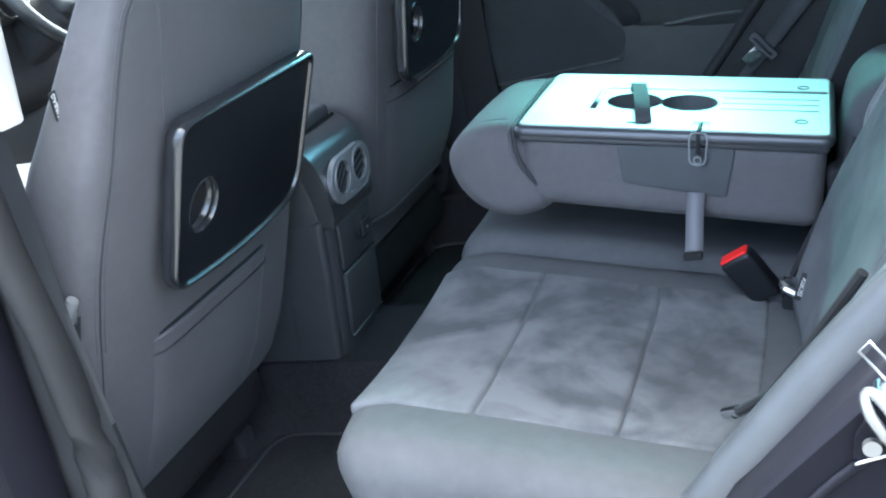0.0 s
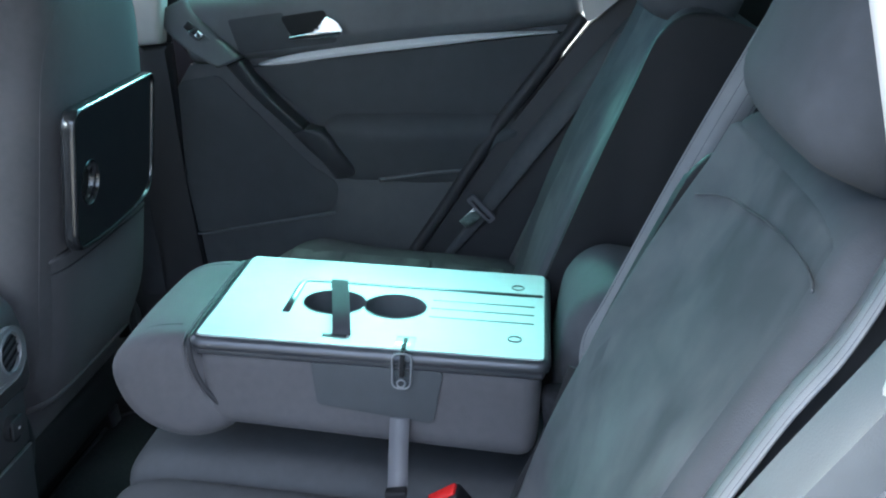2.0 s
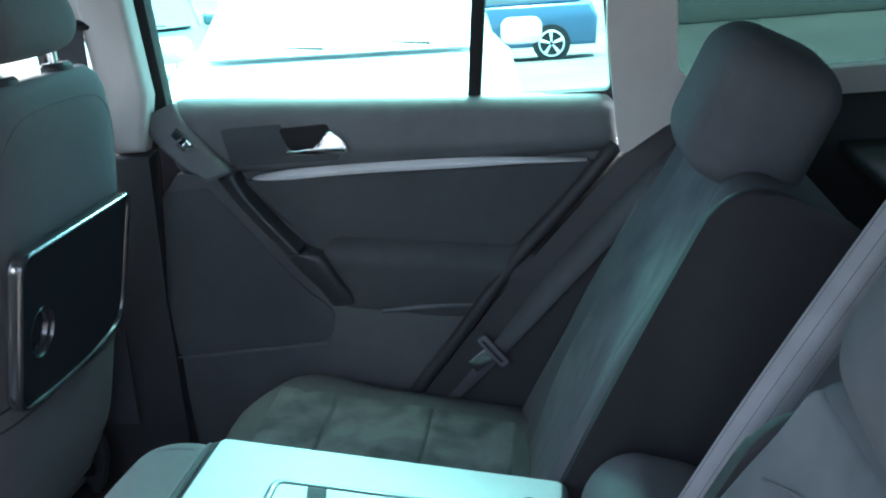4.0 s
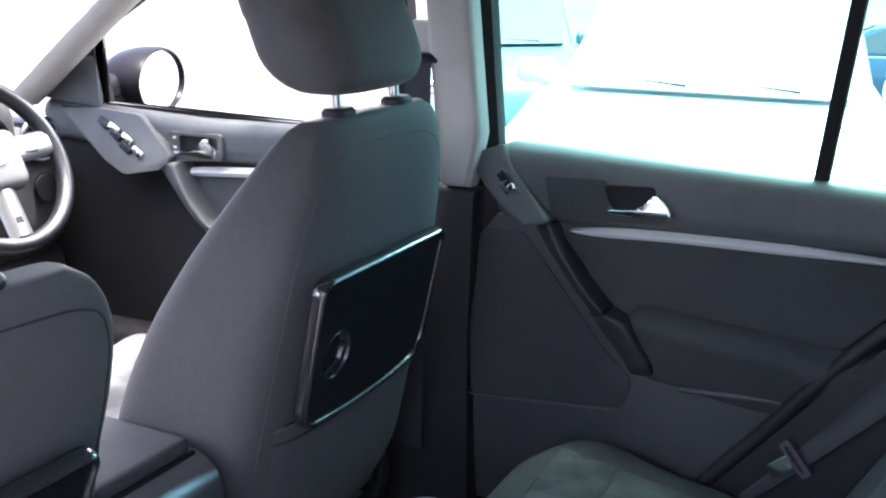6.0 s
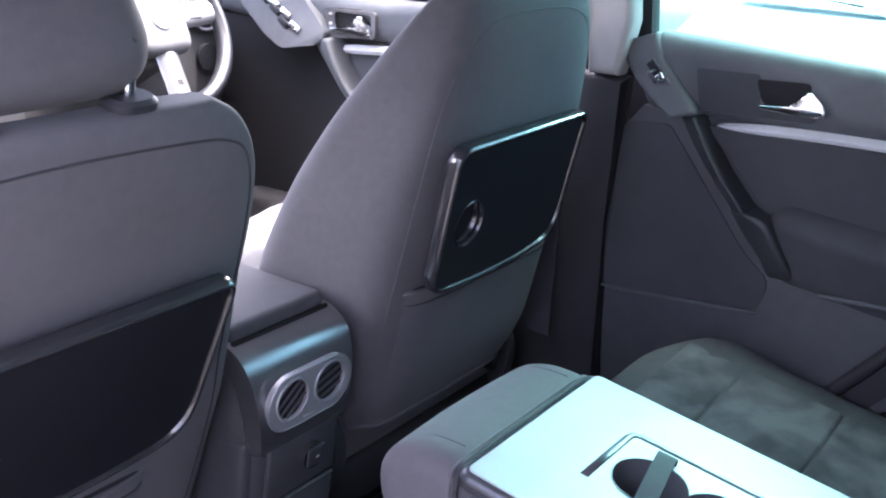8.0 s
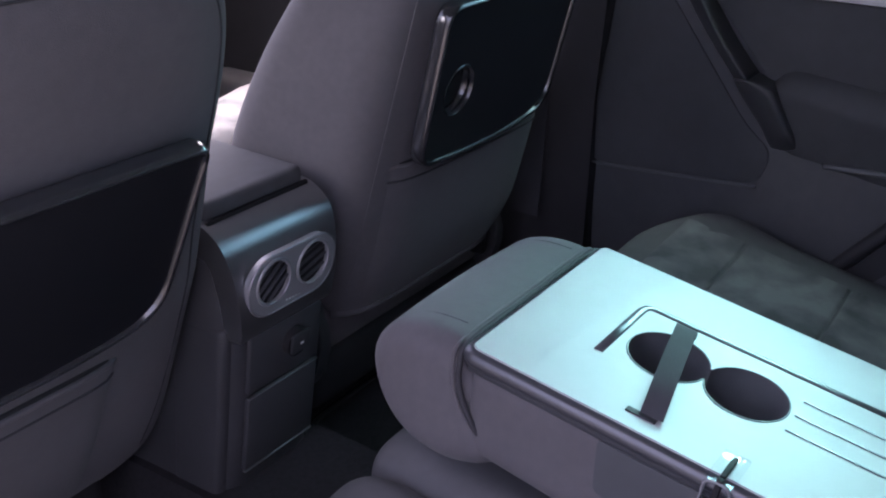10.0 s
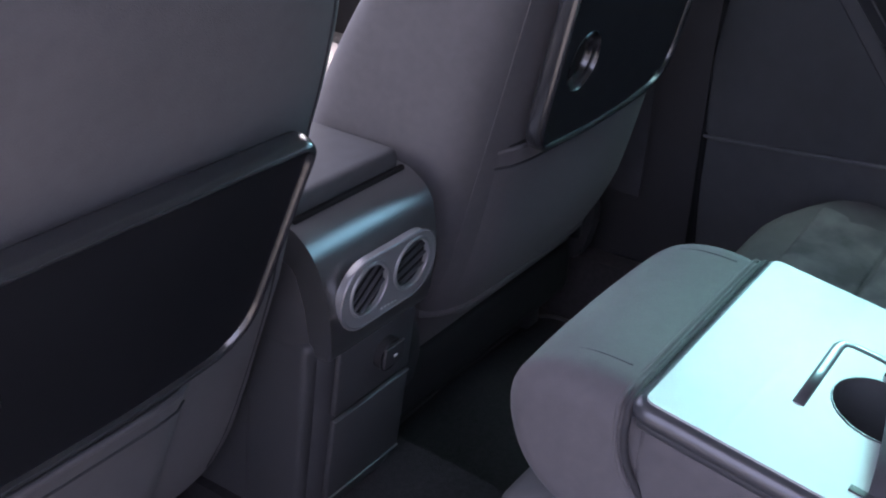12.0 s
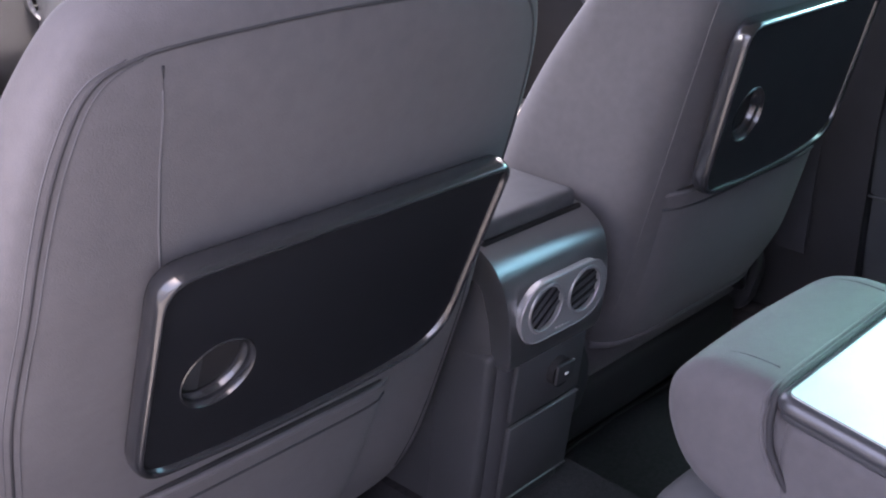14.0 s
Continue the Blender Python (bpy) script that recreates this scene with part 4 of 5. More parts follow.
# dark pleat where the nose meets the tray top, and two cords of piping beside it
for y_, r_, mat_ in ((0.0, 0.0030, SEAMDARK), (0.007, 0.0022, SEAT)):
    part("nose_pleat", tube(spline([(left + 0.014, 0.440 + y_, 0.424), (left + 0.004, 0.455 + y_, 0.455), (left + 0.001, 0.467 + y_, 0.485), (left + 0.003, 0.4695 + y_, 0.512), (left + 0.02, 0.4695 + y_, 0.5265), (-0.02, 0.4695 + y_, 0.528), (right - 0.02, 0.4695 + y_, 0.5265), (right - 0.003, 0.4695 + y_, 0.51)], 6), r_, 8), mat_, arm, "", 180)
for x in (-0.115, 0.085):
    part("nose_seam", tube([(x, cy + (a - cy) * 0.998, cz + (b - cz) * 0.998) for a, b in nose[4:-12]], 0.0009, 6), STITCH, arm, "", 180)
r0, ya, yb, xc = 0.0375, -0.134, -0.2075, -0.010
half = (ya - yb) / 2
a_lim = math.acos(min(1, (half - 0.0004) / r0))
first = [(xc + r0 * math.sin(t), ya + r0 * math.cos(t)) for t in [-(math.pi - a_lim) + 2 * (math.pi - a_lim) * i / 26 for i in range(27)]]
second = [(xc + r0 * math.sin(t), yb - r0 * math.cos(t)) for t in [(math.pi - a_lim) - 2 * (math.pi - a_lim) * i / 26 for i in range(27)]]
cups = first + second
outer = rounded_poly([(-HW, -L), (HW, -L), (HW, 0.0), (-HW, 0.0)], 0.008, 4)
top = wall_with_holes(outer, [cups], -0.012, 0.0, "z")
top.transform(TOP)
plate = part("tray_top", top, PLATE, arm, "pale silver-grey plastic tray top", 30)
trim = tube([(a, b, -0.010) for a, b in outer], 0.0085, 10, closed=True)
trim.transform(TOP)
part("edge_trim", trim, DARKSILVER, plate, "dark silver edge trim", 180)
band = box((-HW - 0.006, -L - 0.002, -0.023), (-HW + 0.01, 0.0, -0.008), 0.005, k=3, m=TOP)
part("side_trim", band, DARKSILVER, arm, "dark silver side band")
wall = bmesh.new()
rows = [[wall.verts.new(TOP @ Vector((xc + (a - xc) * q, (b - (ya + yb) / 2) * q + (ya + yb) / 2, z))) for a, b in cups] for q, z in ((1.0, -0.0005), (0.985, -0.004), (0.97, -0.060))]
for a, b in zip(rows, rows[1:]):
    for i in range(len(cups)):
        wall.faces.new((a[i], a[(i + 1) % len(cups)], b[(i + 1) % len(cups)], b[i]))
wall.faces.new(rows[-1])
part("cup_holder", wall, DOORTRIM, plate, "dark double cup holder", 50)
lip = tube([(a, b, 0.0) for a, b in cups], 0.0009, 6, closed=True)
lip.transform(TOP)
part("cup_lip", lip, DARKSILVER, plate, smooth=180)
gl = [(-0.050, -0.083), (0.0, -0.083), (0.044, -0.083), (0.0515, -0.085), (0.055, -0.092), (0.055, -0.15), (0.055, -0.25), (0.055, -L + 0.002)]
gb = tube([(a, b, 0.0) for a, b in gl], 0.0012, 8, wide=0.0044)
gb.transform(TOP)
part("groove", gb, DARKSILVER, plate, "dark bent groove", 180)
for i, x in enumerate((0.018, -0.008, -0.034)):
    part("rib_line", box((x - 0.0012, -L + 0.012, -0.001), (x + 0.0012, -0.250, 0.0007), 0.0003, m=TOP), DARKSILVER, plate)
for x in (0.078, -0.081):
    part("disc", tube([(TOP @ Vector((x + 0.0075 * math.cos(t), -0.352 + 0.0075 * math.sin(t), 0.0004))) for t in [2 * math.pi * i / 20 for i in range(20)]], 0.0009, 6, closed=True), DARKSILVER, plate, smooth=180)
# holding strap over the cup holders
strap = [(0.036, -0.002), (0.031, 0.010), (0.010, 0.0195), (-0.035, 0.0205), (-0.075, 0.016), (-0.098, 0.007), (-0.105, 0.0)]
part("cup_strap", ribbon([(TOP @ p, TOP.to_3x3() @ Vector((0, 1, 0))) for p in spline([(a, -0.131 - 0.2 * (0.037 - a), b) for a, b in strap], 5)], 0.020, 0.0014), WEBBING, arm, "grey elastic strap across the cup holders", 30)
part("strap_slot", box((-0.111, -0.165, -0.001), (-0.104, -0.138, 0.001), 0.0006, m=TOP), HARD, arm)
# felt side patch, clear catch, hanging strap
nx = -HW - 0.003
patch = [(-0.130, -0.022), (-0.277, -0.022), (-0.268, -0.086), (-0.138, -0.072)]
bm = prism(rounded_poly([(y, z) for y, z in patch], 0.006, 3), nx - 0.0025, nx + 0.006, "x", bevel=0.001)
bm.transform(TOP)
part("side_patch", bm, FELT, arm, "dark felt patch on its side")
catch = wall_with_holes(rounded_poly([(-0.222, -0.042), (-0.242, -0.042), (-0.243, 0.0), (-0.221, 0.0)], 0.009, 5),
                        [[(-0.232 + 0.004 * math.cos(2 * math.pi * i / 14), -0.036 + 0.004 * math.sin(2 * math.pi * i / 14)) for i in range(14)]], nx - 0.0085, nx - 0.0055, "x")
catch.transform(TOP)
clip = part("catch", catch, CLEARPLASTIC, arm, "clear plastic catch")
for z_, pts_ in ((nx - 0.009, rounded_poly([(-0.222, -0.042), (-0.242, -0.042), (-0.243, 0.0), (-0.221, 0.0)], 0.009, 5)), (nx - 0.009, [(-0.232 + 0.0045 * math.cos(2 * math.pi * i / 14), -0.036 + 0.0045 * math.sin(2 * math.pi * i / 14)) for i in range(14)])):
    rimb = tube([(z_, a, b) for a, b in pts_], 0.0013, 6, closed=True, up=(1, 0, 0))
    rimb.transform(TOP)
    part("catch_rim", rimb, FROST, clip, "frosted clear edge", 180)
part("catch_fold", box((nx - 0.0085, -0.243, -0.002), (nx + 0.034, -0.221, 0.0022), 0.001, m=TOP), CLEARPLASTIC, clip)
part("catch_slot", box((nx - 0.0095, -0.2345, -0.028), (nx - 0.0045, -0.2295, 0.003), 0.001, m=TOP), RUBBER, clip)
part("catch_slot", box((nx - 0.002, -0.2345, 0.0005), (nx + 0.028, -0.2295, 0.0032), 0.001, m=TOP), RUBBER, clip)
part("pull_strap", ribbon([(p, (0, 1, 0.1)) for p in spline([(-0.155, 0.245, 0.415), (-0.162, 0.247, 0.40), (-0.172, 0.25, 0.375), (-0.186, 0.252, 0.352), (-0.196, 0.253, 0.346)], 4)], 0.022, 0.003), STRAP, arm, "grey fabric pull strap", 180)
part("strap_tip", box((-0.205, 0.241, 0.342), (-0.19, 0.265, 0.35), 0.002), RUBBER, arm)

# recess behind the folded armrest
structure("seat_recess", prism([(-0.03, 0.30), (-0.30, 0.76), (-0.35, 0.76), (-0.09, 0.30)], -0.148, 0.138, bevel=0.006), LEATHER, "grey padded recess behind the folded armrest", "seat recess")
cheek = thing("seat_cheek", "rounded grey pad behind the folded armrest", "seat pad")
part("pad", pad(bmesh.new(), (-0.112, -0.06, 0.28), (0.118, 0.080, 0.517), 0.045, lambda x, y, z: (x, y - 0.30 * max(0, z - 0.40), z - 0.25 * max(0, 0.03 - y)), n=8, k=7), LEATHER, cheek, "", 180)
part("bracket", box((-0.150, 0.035, 0.345), (-0.108, 0.088, 0.425), 0.01, k=3), CARPET, cheek, "black hinge bracket")

# ---- buckles and belts ----
def buckle(m, label):
    b = thing("seat_belt_buckle", label, "seat belt buckle", "buckles")
    b.matrix_world = m
    part("housing", pad(bmesh.new(), (-0.021, -0.013, 0.0), (0.021, 0.013, 0.068), 0.006, lambda x, y, z: (x * (1 - 1.5 * (0.068 - z)), y, z), n=2, k=3), GLOSS, b, "black housing", 180)
    part("button", box((-0.0185, -0.008, 0.064), (0.0185, 0.0085, 0.0705), 0.002, k=3), RED, b, "red release button")
    part("stalk", ribbon([((0, 0.0, 0.004), (1, 0, 0)), ((0, 0.002, -0.03), (1, 0, 0)), ((0, 0.004, -0.06), (1, 0, 0))], 0.024, 0.003), WEBBING, b)
    return b


turn = Matrix(((-0.2, -0.97, -0.1, -0.205), (-0.86, 0.12, 0.5, 0.166), (0.47, -0.2, 0.86, 0.290), (0, 0, 0, 1))) @ Matrix.Scale(1.02, 4)
buckle(turn, "black seat belt buckle with a red button on the cushion")
anchor = thing("child_seat_anchor", "bright steel anchor loop and lettered tag at the seat crease", "anchor")
part("loop", tube(spline([(-0.262, 0.126, 0.312), (-0.258, 0.141, 0.322), (-0.25, 0.143, 0.327), (-0.243, 0.131, 0.322)], 5), 0.006, 8), CHROME, anchor)
tagm = Matrix.Translation((-0.269, 0.122, 0.327)) @ pose(0, 0, 0, 50, -62, -55) @ Matrix.Scale(0.9, 4)
part("tag", box((-0.018, -0.006, -0.001), (0.018, 0.006, 0.001), 0.0006), RUBBER, anchor, "black woven tag").matrix_basis = tagm
lettering("ISOFIX", 0.0085, anchor, tagm @ Matrix.Translation((0, 0, 0.0015)), TAG)
tether = thing("belt_stalk", "short dark webbing stalk at the seat crease", "seat belt")
part("webbing", ribbon([(p, (0.25, 0.80, 0.50)) for p in spline([(-0.185, 0.040, 0.470), (-0.196, 0.072, 0.405), (-0.206, 0.108, 0.345), (-0.211, 0.126, 0.310)], 5)], 0.030, 0.003), RUBBER, tether, "", 60)
part("end_plate", tube([(-0.200, 0.068, 0.412), (-0.206, 0.088, 0.402)], 0.004, 8), CHROME, tether, "small bright end plate")
small = thing("seat_edge_clip", "small black clip with a bright end on the cushion", "clip")
part("stem", tube([(-0.562, 0.178, 0.337), (-0.578, 0.142, 0.365), (-0.62, 0.100, 0.438), (-0.638, 0.054, 0.51)], 0.005, 8), RUBBER, small)
part("tip", tube([(-0.552, 0.187, 0.332), (-0.566, 0.172, 0.343)], 0.006, 10), CHROME, small)

belts = [("grey ribbed belt in a lit tone along the backrest to the middle buckle", [(-0.153, -0.219, 0.864), (-0.153, -0.166, 0.785), (-0.153, -0.088, 0.664), (-0.155, -0.008, 0.532), (-0.160, 0.022, 0.482), (-0.172, 0.020, 0.43), (-0.19, 0.0, 0.36)], (0.2, 0.86, 0.47), 0.038),
         ("grey ribbed seat belt in a lit tone beside the open doorway", [(-0.640, -0.19, 0.84), (-0.644, -0.118, 0.712), (-0.647, -0.066, 0.648), (-0.654, 0.024, 0.52), (-0.657, 0.10, 0.37), (-0.655, 0.14, 0.27)], (1, -0.15, 0.0), 0.038),
         ("dark seat belt running from the rear pillar down to the floor", [(0.635, -0.20, 0.80), (0.655, -0.06, 0.67), (0.668, 0.08, 0.53), (0.68, 0.205, 0.40), (0.688, 0.30, 0.31), (0.688, 0.36, 0.26)], (0.55, 0.6, 0.4), 0.046)]
for label, pts, wdir, width in belts:
    b = thing("seat_belt", label, "seat belt", "rear seat belts")
    part("webbing", ribbon([(p, wdir) for p in spline(pts, 6)], width, 0.002), LITWEB if "grey" in label else BELTGREY if "pillar" in label else WEBBING, b, "", 180)
    for e in ((-0.44, -0.15, 0.15, 0.44) if "grey" in label else (-0.44, 0.44)):
        part("rib", tube([p + Vector(wdir).normalized() * e * width for p in spline(pts, 6)], 0.0012, 5), WEBBING, b)
    if "rear pillar" in label:
        long, tip = Vector((0.02, -0.61, -0.79)).normalized(), Vector((0.05, 0.70, -0.70))
        tip = (tip - long * tip.dot(long)).normalized()
        m = Matrix((long, -tip.cross(long), -tip)).transposed().to_4x4()
        m.translation = (0.660, 0.203, 0.404)
        part("tongue", wall_with_holes(rounded_poly([(-0.031, -0.007), (0.031, -0.007), (0.031, 0.010), (-0.031, 0.010)], 0.005), [rounded_poly([(-0.024, -0.002), (0.024, -0.002), (0.024, 0.003), (-0.024, 0.003)], 0.002)], -0.004, 0.004, "y"), STRAP, b, "grey belt tongue with steel tip").matrix_basis = m
        part("tongue_plate", box((-0.011, -0.002, -0.045), (0.011, 0.002, -0.008), 0.001), CHROME, b).matrix_basis = m


# ---- doors on the driver's side ----
def lever_handle(door, y, z, x):
    """A chrome pull lever: a slim bar that widens into a wing-shaped paddle, over a dark flush panel that stands in for
    a shaded hollow.
    """
    part("hollow_shade", prism(rounded_poly([(y + 0.092, z + 0.030), (y + 0.010, z + 0.033), (y + 0.006, z - 0.004), (y + 0.078, z - 0.006)], 0.008), x - 0.0012, x + 0.010, bevel=0.001), RUBBER, door)
    wing = [(y + 0.078, z - 0.011), (y + 0.079, z - 0.0045), (y + 0.028, z - 0.0015), (y + 0.018, z + 0.006), (y + 0.014, z + 0.019), (y + 0.004, z + 0.023), (y - 0.008, z + 0.015), (y - 0.020, z + 0.001), (y - 0.021, z - 0.011), (y - 0.006, z - 0.014)]
    h = part("door_handle", prism(rounded_poly(wing, 0.004, 3), x - 0.019, x - 0.006, bevel=0.0035, segs=3), CHROME, door, "chromed pull handle", 60)
    part("handle_stem", box((x - 0.012, y - 0.012, z - 0.008), (x + 0.006, y + 0.004, z + 0.010), 0.003), CHROME, h)


def door_bar(rows_, n=28, lean=0.026, soft=0.36):
    """A rounded bar along rows of upper edge, lower edge (both y, z) and the x of its outer face."""
    bm, rings = bmesh.new(), []
    flat = []
    for a, b, c in rows_:
        k = (c + 0.857) / 1.557
        flat.append((*(q for y, z in (a, b) for q in (0.014 + (y - 0.014) * k, 1.09 + (z - 1.09) * k)), c))
    for y1, z1, y0, z0, xo in rows_between(flat, 5):
        deep, ring = (0.722 - xo) / 2, []
        for j in range(n):
            a = 2 * math.pi * j / n
            ca, sa = math.cos(a), math.sin(a)
            u, v = math.copysign(abs(ca) ** soft, ca), math.copysign(abs(sa) ** soft, sa)
            ring.append(bm.verts.new((xo + deep + deep * v + lean * (1 - u) / 2 * (1 - v) / 2, (y0 + y1) / 2 + (y1 - y0) / 2 * u, (z0 + z1) / 2 + (z1 - z0) / 2 * u)))
        rings.append(ring)
    for p, q in zip(rings, rings[1:]):
        for j in range(n):
            bm.faces.new((p[j], p[(j + 1) % n], q[(j + 1) % n], q[j]))
    bm.faces.new(rings[0])
    bm.faces.new(rings[-1])
    return bm


def decor(pts, high=0.0078, out=0.009):
    """A strip with a bright upper and a duller lower facet."""
    bm, rings = bmesh.new(), []
    run = spline(pts, 6)
    for i, p in enumerate(run):
        k = min(1, 0.15 + 3 * min(i, len(run) - 1 - i) / len(run))
        rings.append([bm.verts.new((p.x + dx, p.y, p.z + dz * k)) for dx, dz in ((0.006, high), (-out * 0.10, high), (-out, high * 0.05), (-out, -high * 0.25), (-out * 0.5, -high), (0.006, -high))])
    for p, q in zip(rings, rings[1:]):
        for j in range(6):
            bm.faces.new((p[j], p[(j + 1) % 6], q[(j + 1) % 6], q[j]))
    bm.faces.new(rings[0])
    bm.faces.new(rings[-1])
    return bm


rear = tagged(new("door_1"), "closed dark rear door with silver strip and chrome handle", "door", kind="structure")
edge = [(-0.012, 0.722), (0.05, 0.655), (0.165, 0.538), (0.26, 0.42), (0.35, 0.315), (0.43, 0.20)]
part("lower_panel", prism([*edge, (0.80, 0.19), (0.785, 0.45), (0.772, 0.64), (0.712, 0.714)], 0.715, 0.765, bevel=0.004), DOORTRIM, rear, "dark lower door panel")
part("upper_panel", pad(bmesh.new(), (0.690, -0.012, 0.712), (0.765, 0.712, 0.822), 0.03, lambda x, y, z: (x, y, z + 0.052 * (y - 0.40) * max(0, min(1, (z - 0.72) / 0.09))), n=8, k=5), SOFT, rear, "dark padded upper door panel", 180)
part("insert", prism([(0.022, 0.700), (0.60, 0.700), (0.425, 0.505), (0.205, 0.53), (0.165, 0.555)], 0.704, 0.72, bevel=0.006, segs=3), FELT, rear, "dark cloth insert")
part("decor_strip", decor([(0.706, 0.578, 0.703), (0.702, 0.545, 0.7045), (0.700, 0.45, 0.709), (0.699, 0.334, 0.7105), (0.699, 0.168, 0.709), (0.702, 0.037, 0.7025)]), STRIP, rear, "satin silver strip", 25)
part("armrest", pad(bmesh.new(), (0.668, 0.060, 0.445), (0.775, 0.485, 0.605), 0.050, lambda x, y, z: (x + 0.42 * max(0, 0.575 - z) + 0.05 * max(0, 0.25 - y), y + 0.75 * (0.602 - z) * max(0, (0.4 - y)) / 0.24, z - 0.10 * max(0, 0.5 - y)), n=10, k=8), FELT, rear, "padded armrest bulge", 180)
part("handle_surround", prism(rounded_poly([(0.618, 0.789), (0.516, 0.791), (0.510, 0.742), (0.425, 0.738), (0.428, 0.728), (0.606, 0.726)], 0.006), 0.6893, 0.70, bevel=0.001), FELT, rear, "smooth dark panel in front of the handle")
plate_rows = [((0.694, 0.834), (0.748, 0.815), 0.689), ((0.682, 0.805), (0.742, 0.782), 0.685), ((0.648, 0.759), (0.706, 0.737), 0.680), ((0.612, 0.713), (0.660, 0.700), 0.668)]
part("switch_panel", door_bar(plate_rows, lean=-0.004), SOFT, rear, "sloping panel that carries the window switch", 180)
part("grab_handle", door_bar([((0.616, 0.707), (0.654, 0.697), 0.6635), ((0.592, 0.660), (0.628, 0.654), 0.657), ((0.561, 0.616), (0.595, 0.610), 0.654), ((0.519, 0.568), (0.553, 0.560), 0.653)], lean=0.036), BAR, rear, "dark diagonal grab handle", 180)
part("handle_end", door_bar([((0.518, 0.567), (0.552, 0.559), 0.6525), ((0.484, 0.557), (0.528, 0.526), 0.654), ((0.462, 0.525), (0.500, 0.496), 0.662), ((0.440, 0.494), (0.482, 0.472), 0.680), ((0.432, 0.482), (0.470, 0.464), 0.702)], soft=0.5), BAR, rear, "broad padded lower end of the grab handle", 180)
swm = Matrix.Translation((0.6800, 0.6735, 0.7712)) @ Matrix.Rotation(radians(47), 4, "X") @ Matrix.Rotation(radians(-90), 4, "Y")
part("switch_bezel", wall_with_holes(rounded_poly([(-0.011, -0.031), (0.011, -0.031), (0.011, 0.031), (-0.011, 0.031)], 0.006), [rounded_poly([(-0.0085, -0.0285), (0.0085, -0.0285), (0.0085, 0.0285), (-0.0085, 0.0285)], 0.004)], -0.002, 0.003), DARKSILVER, rear, "thin bright switch surround", 30).matrix_basis = swm
part("window_switch", box((-0.008, -0.004, -0.004), (0.008, 0.028, 0.0015), 0.002), GLOSS, rear, "black window switch").matrix_basis = swm
part("switch_tip", box((-0.0075, -0.010, -0.002), (0.0075, 0.003, 0.006), 0.003, k=3), CHROME, rear, "chromed switch tip").matrix_basis = swm
part("switch_base", box((-0.008, -0.028, -0.004), (0.008, -0.010, 0.001), 0.002), SOFT, rear).matrix_basis = swm
lever_handle(rear, 0.430, 0.754, 0.690)
pk = rounded_poly([(0.483, 0.412), (0.751, 0.394), (0.772, 0.402), (0.741, 0.685), (0.662, 0.690), (0.515, 0.503), (0.468, 0.466)], [0.02, 0.01, 0.012, 0.015, 0.01, 0.02, 0.02], 4)
part("speaker_panel", prism(pk, 0.7118, 0.72, bevel=0.002), FELT, rear, "dark grained speaker panel")
part("panel_lip", tube(spline([(0.7095, 0.768, 0.425), (0.7080, 0.770, 0.402), (0.7070, 0.751, 0.392), (0.7065, 0.616, 0.4005), (0.7080, 0.483, 0.4095)], 6), 0.0028, 8), SOFT, rear, "thin lip of the door pocket", 180)
part("pocket_rim", tube(spline([(0.706, 0.222, 0.470), (0.702, 0.30, 0.4705), (0.699, 0.388, 0.4665)], 6), 0.0046, 8), SOFT, rear, "thin satin edge of the door pull", 180)
part("edge_moulding", tube(spline([(0.695, -0.01, 0.725), (0.69, 0.08, 0.63), (0.688, 0.165, 0.54), (0.69, 0.26, 0.42), (0.695, 0.35, 0.31), (0.70, 0.42, 0.21)], 6), 0.012, 10), HARD, rear, "", 180)
wf = part("window_frame", wall_with_holes([(-0.03, 0.80), (0.755, 0.81), (0.755, 1.2), (-0.03, 1.2)], [rounded_poly([(-0.004, 0.805), (0.712, 0.815), (0.712, 1.15), (0.01, 1.14)], 0.012)], 0.722, 0.752), RUBBER, rear, "black window frame", 30)
for v in wf.data.vertices:
    v.co.x -= max(0, v.co.z - 0.82) * 0.16
dv = part("divider", prism([(0.220, 0.80), (0.199, 0.80), (0.152, 1.16), (0.173, 1.16)], 0.720, 0.745, bevel=0.003), RUBBER, rear, "black window divider")
for v in dv.data.vertices:
    v.co.x -= max(0, v.co.z - 0.82) * 0.16
pn = part("pane", prism([(-0.01, 0.80), (0.72, 0.81), (0.72, 1.16), (0.0, 1.16)], 0.735, 0.739, bevel=0), GREENGLASS, rear, "tinted window pane")
for v in pn.data.vertices:
    v.co.x -= max(0, v.co.z - 0.82) * 0.16
part("outer_skin", prism([(-0.05, 0.80), (0.80, 0.81), (0.80, 0.05), (0.35, 0.05)], 0.775, 0.80, bevel=0.008), BLACKPAINT, rear, "black painted outer skin")

front = tagged(new("door_2"), "closed dark front door with switches and silver strip", "door", kind="structure")
part("lower_panel", prism([(0.86, 0.16), (0.88, 0.775), (1.72, 0.775), (1.72, 0.16)], 0.7155, 0.765), RUBBER, front, "dark lower door panel")
part("upper_panel", pad(bmesh.new(), (0.695, 0.88, 0.755), (0.765, 1.72, 0.84), 0.03, lambda x, y, z: (x, y, z + 0.05 * max(0, y - 1.3)), n=6, k=5), SOFT, front, "dark padded upper door panel", 180)
part("insert", prism([(0.9, 0.745), (1.40, 0.735), (1.28, 0.56), (0.9, 0.56)], 0.706, 0.72), FELT, front)
part("decor_strip", decor([(0.706, 1.362, 0.735), (0.702, 1.33, 0.737), (0.70, 1.2, 0.745), (0.70, 1.05, 0.747), (0.70, 0.9, 0.746)], 0.0085), SILVER, front, "satin silver strip", 25)
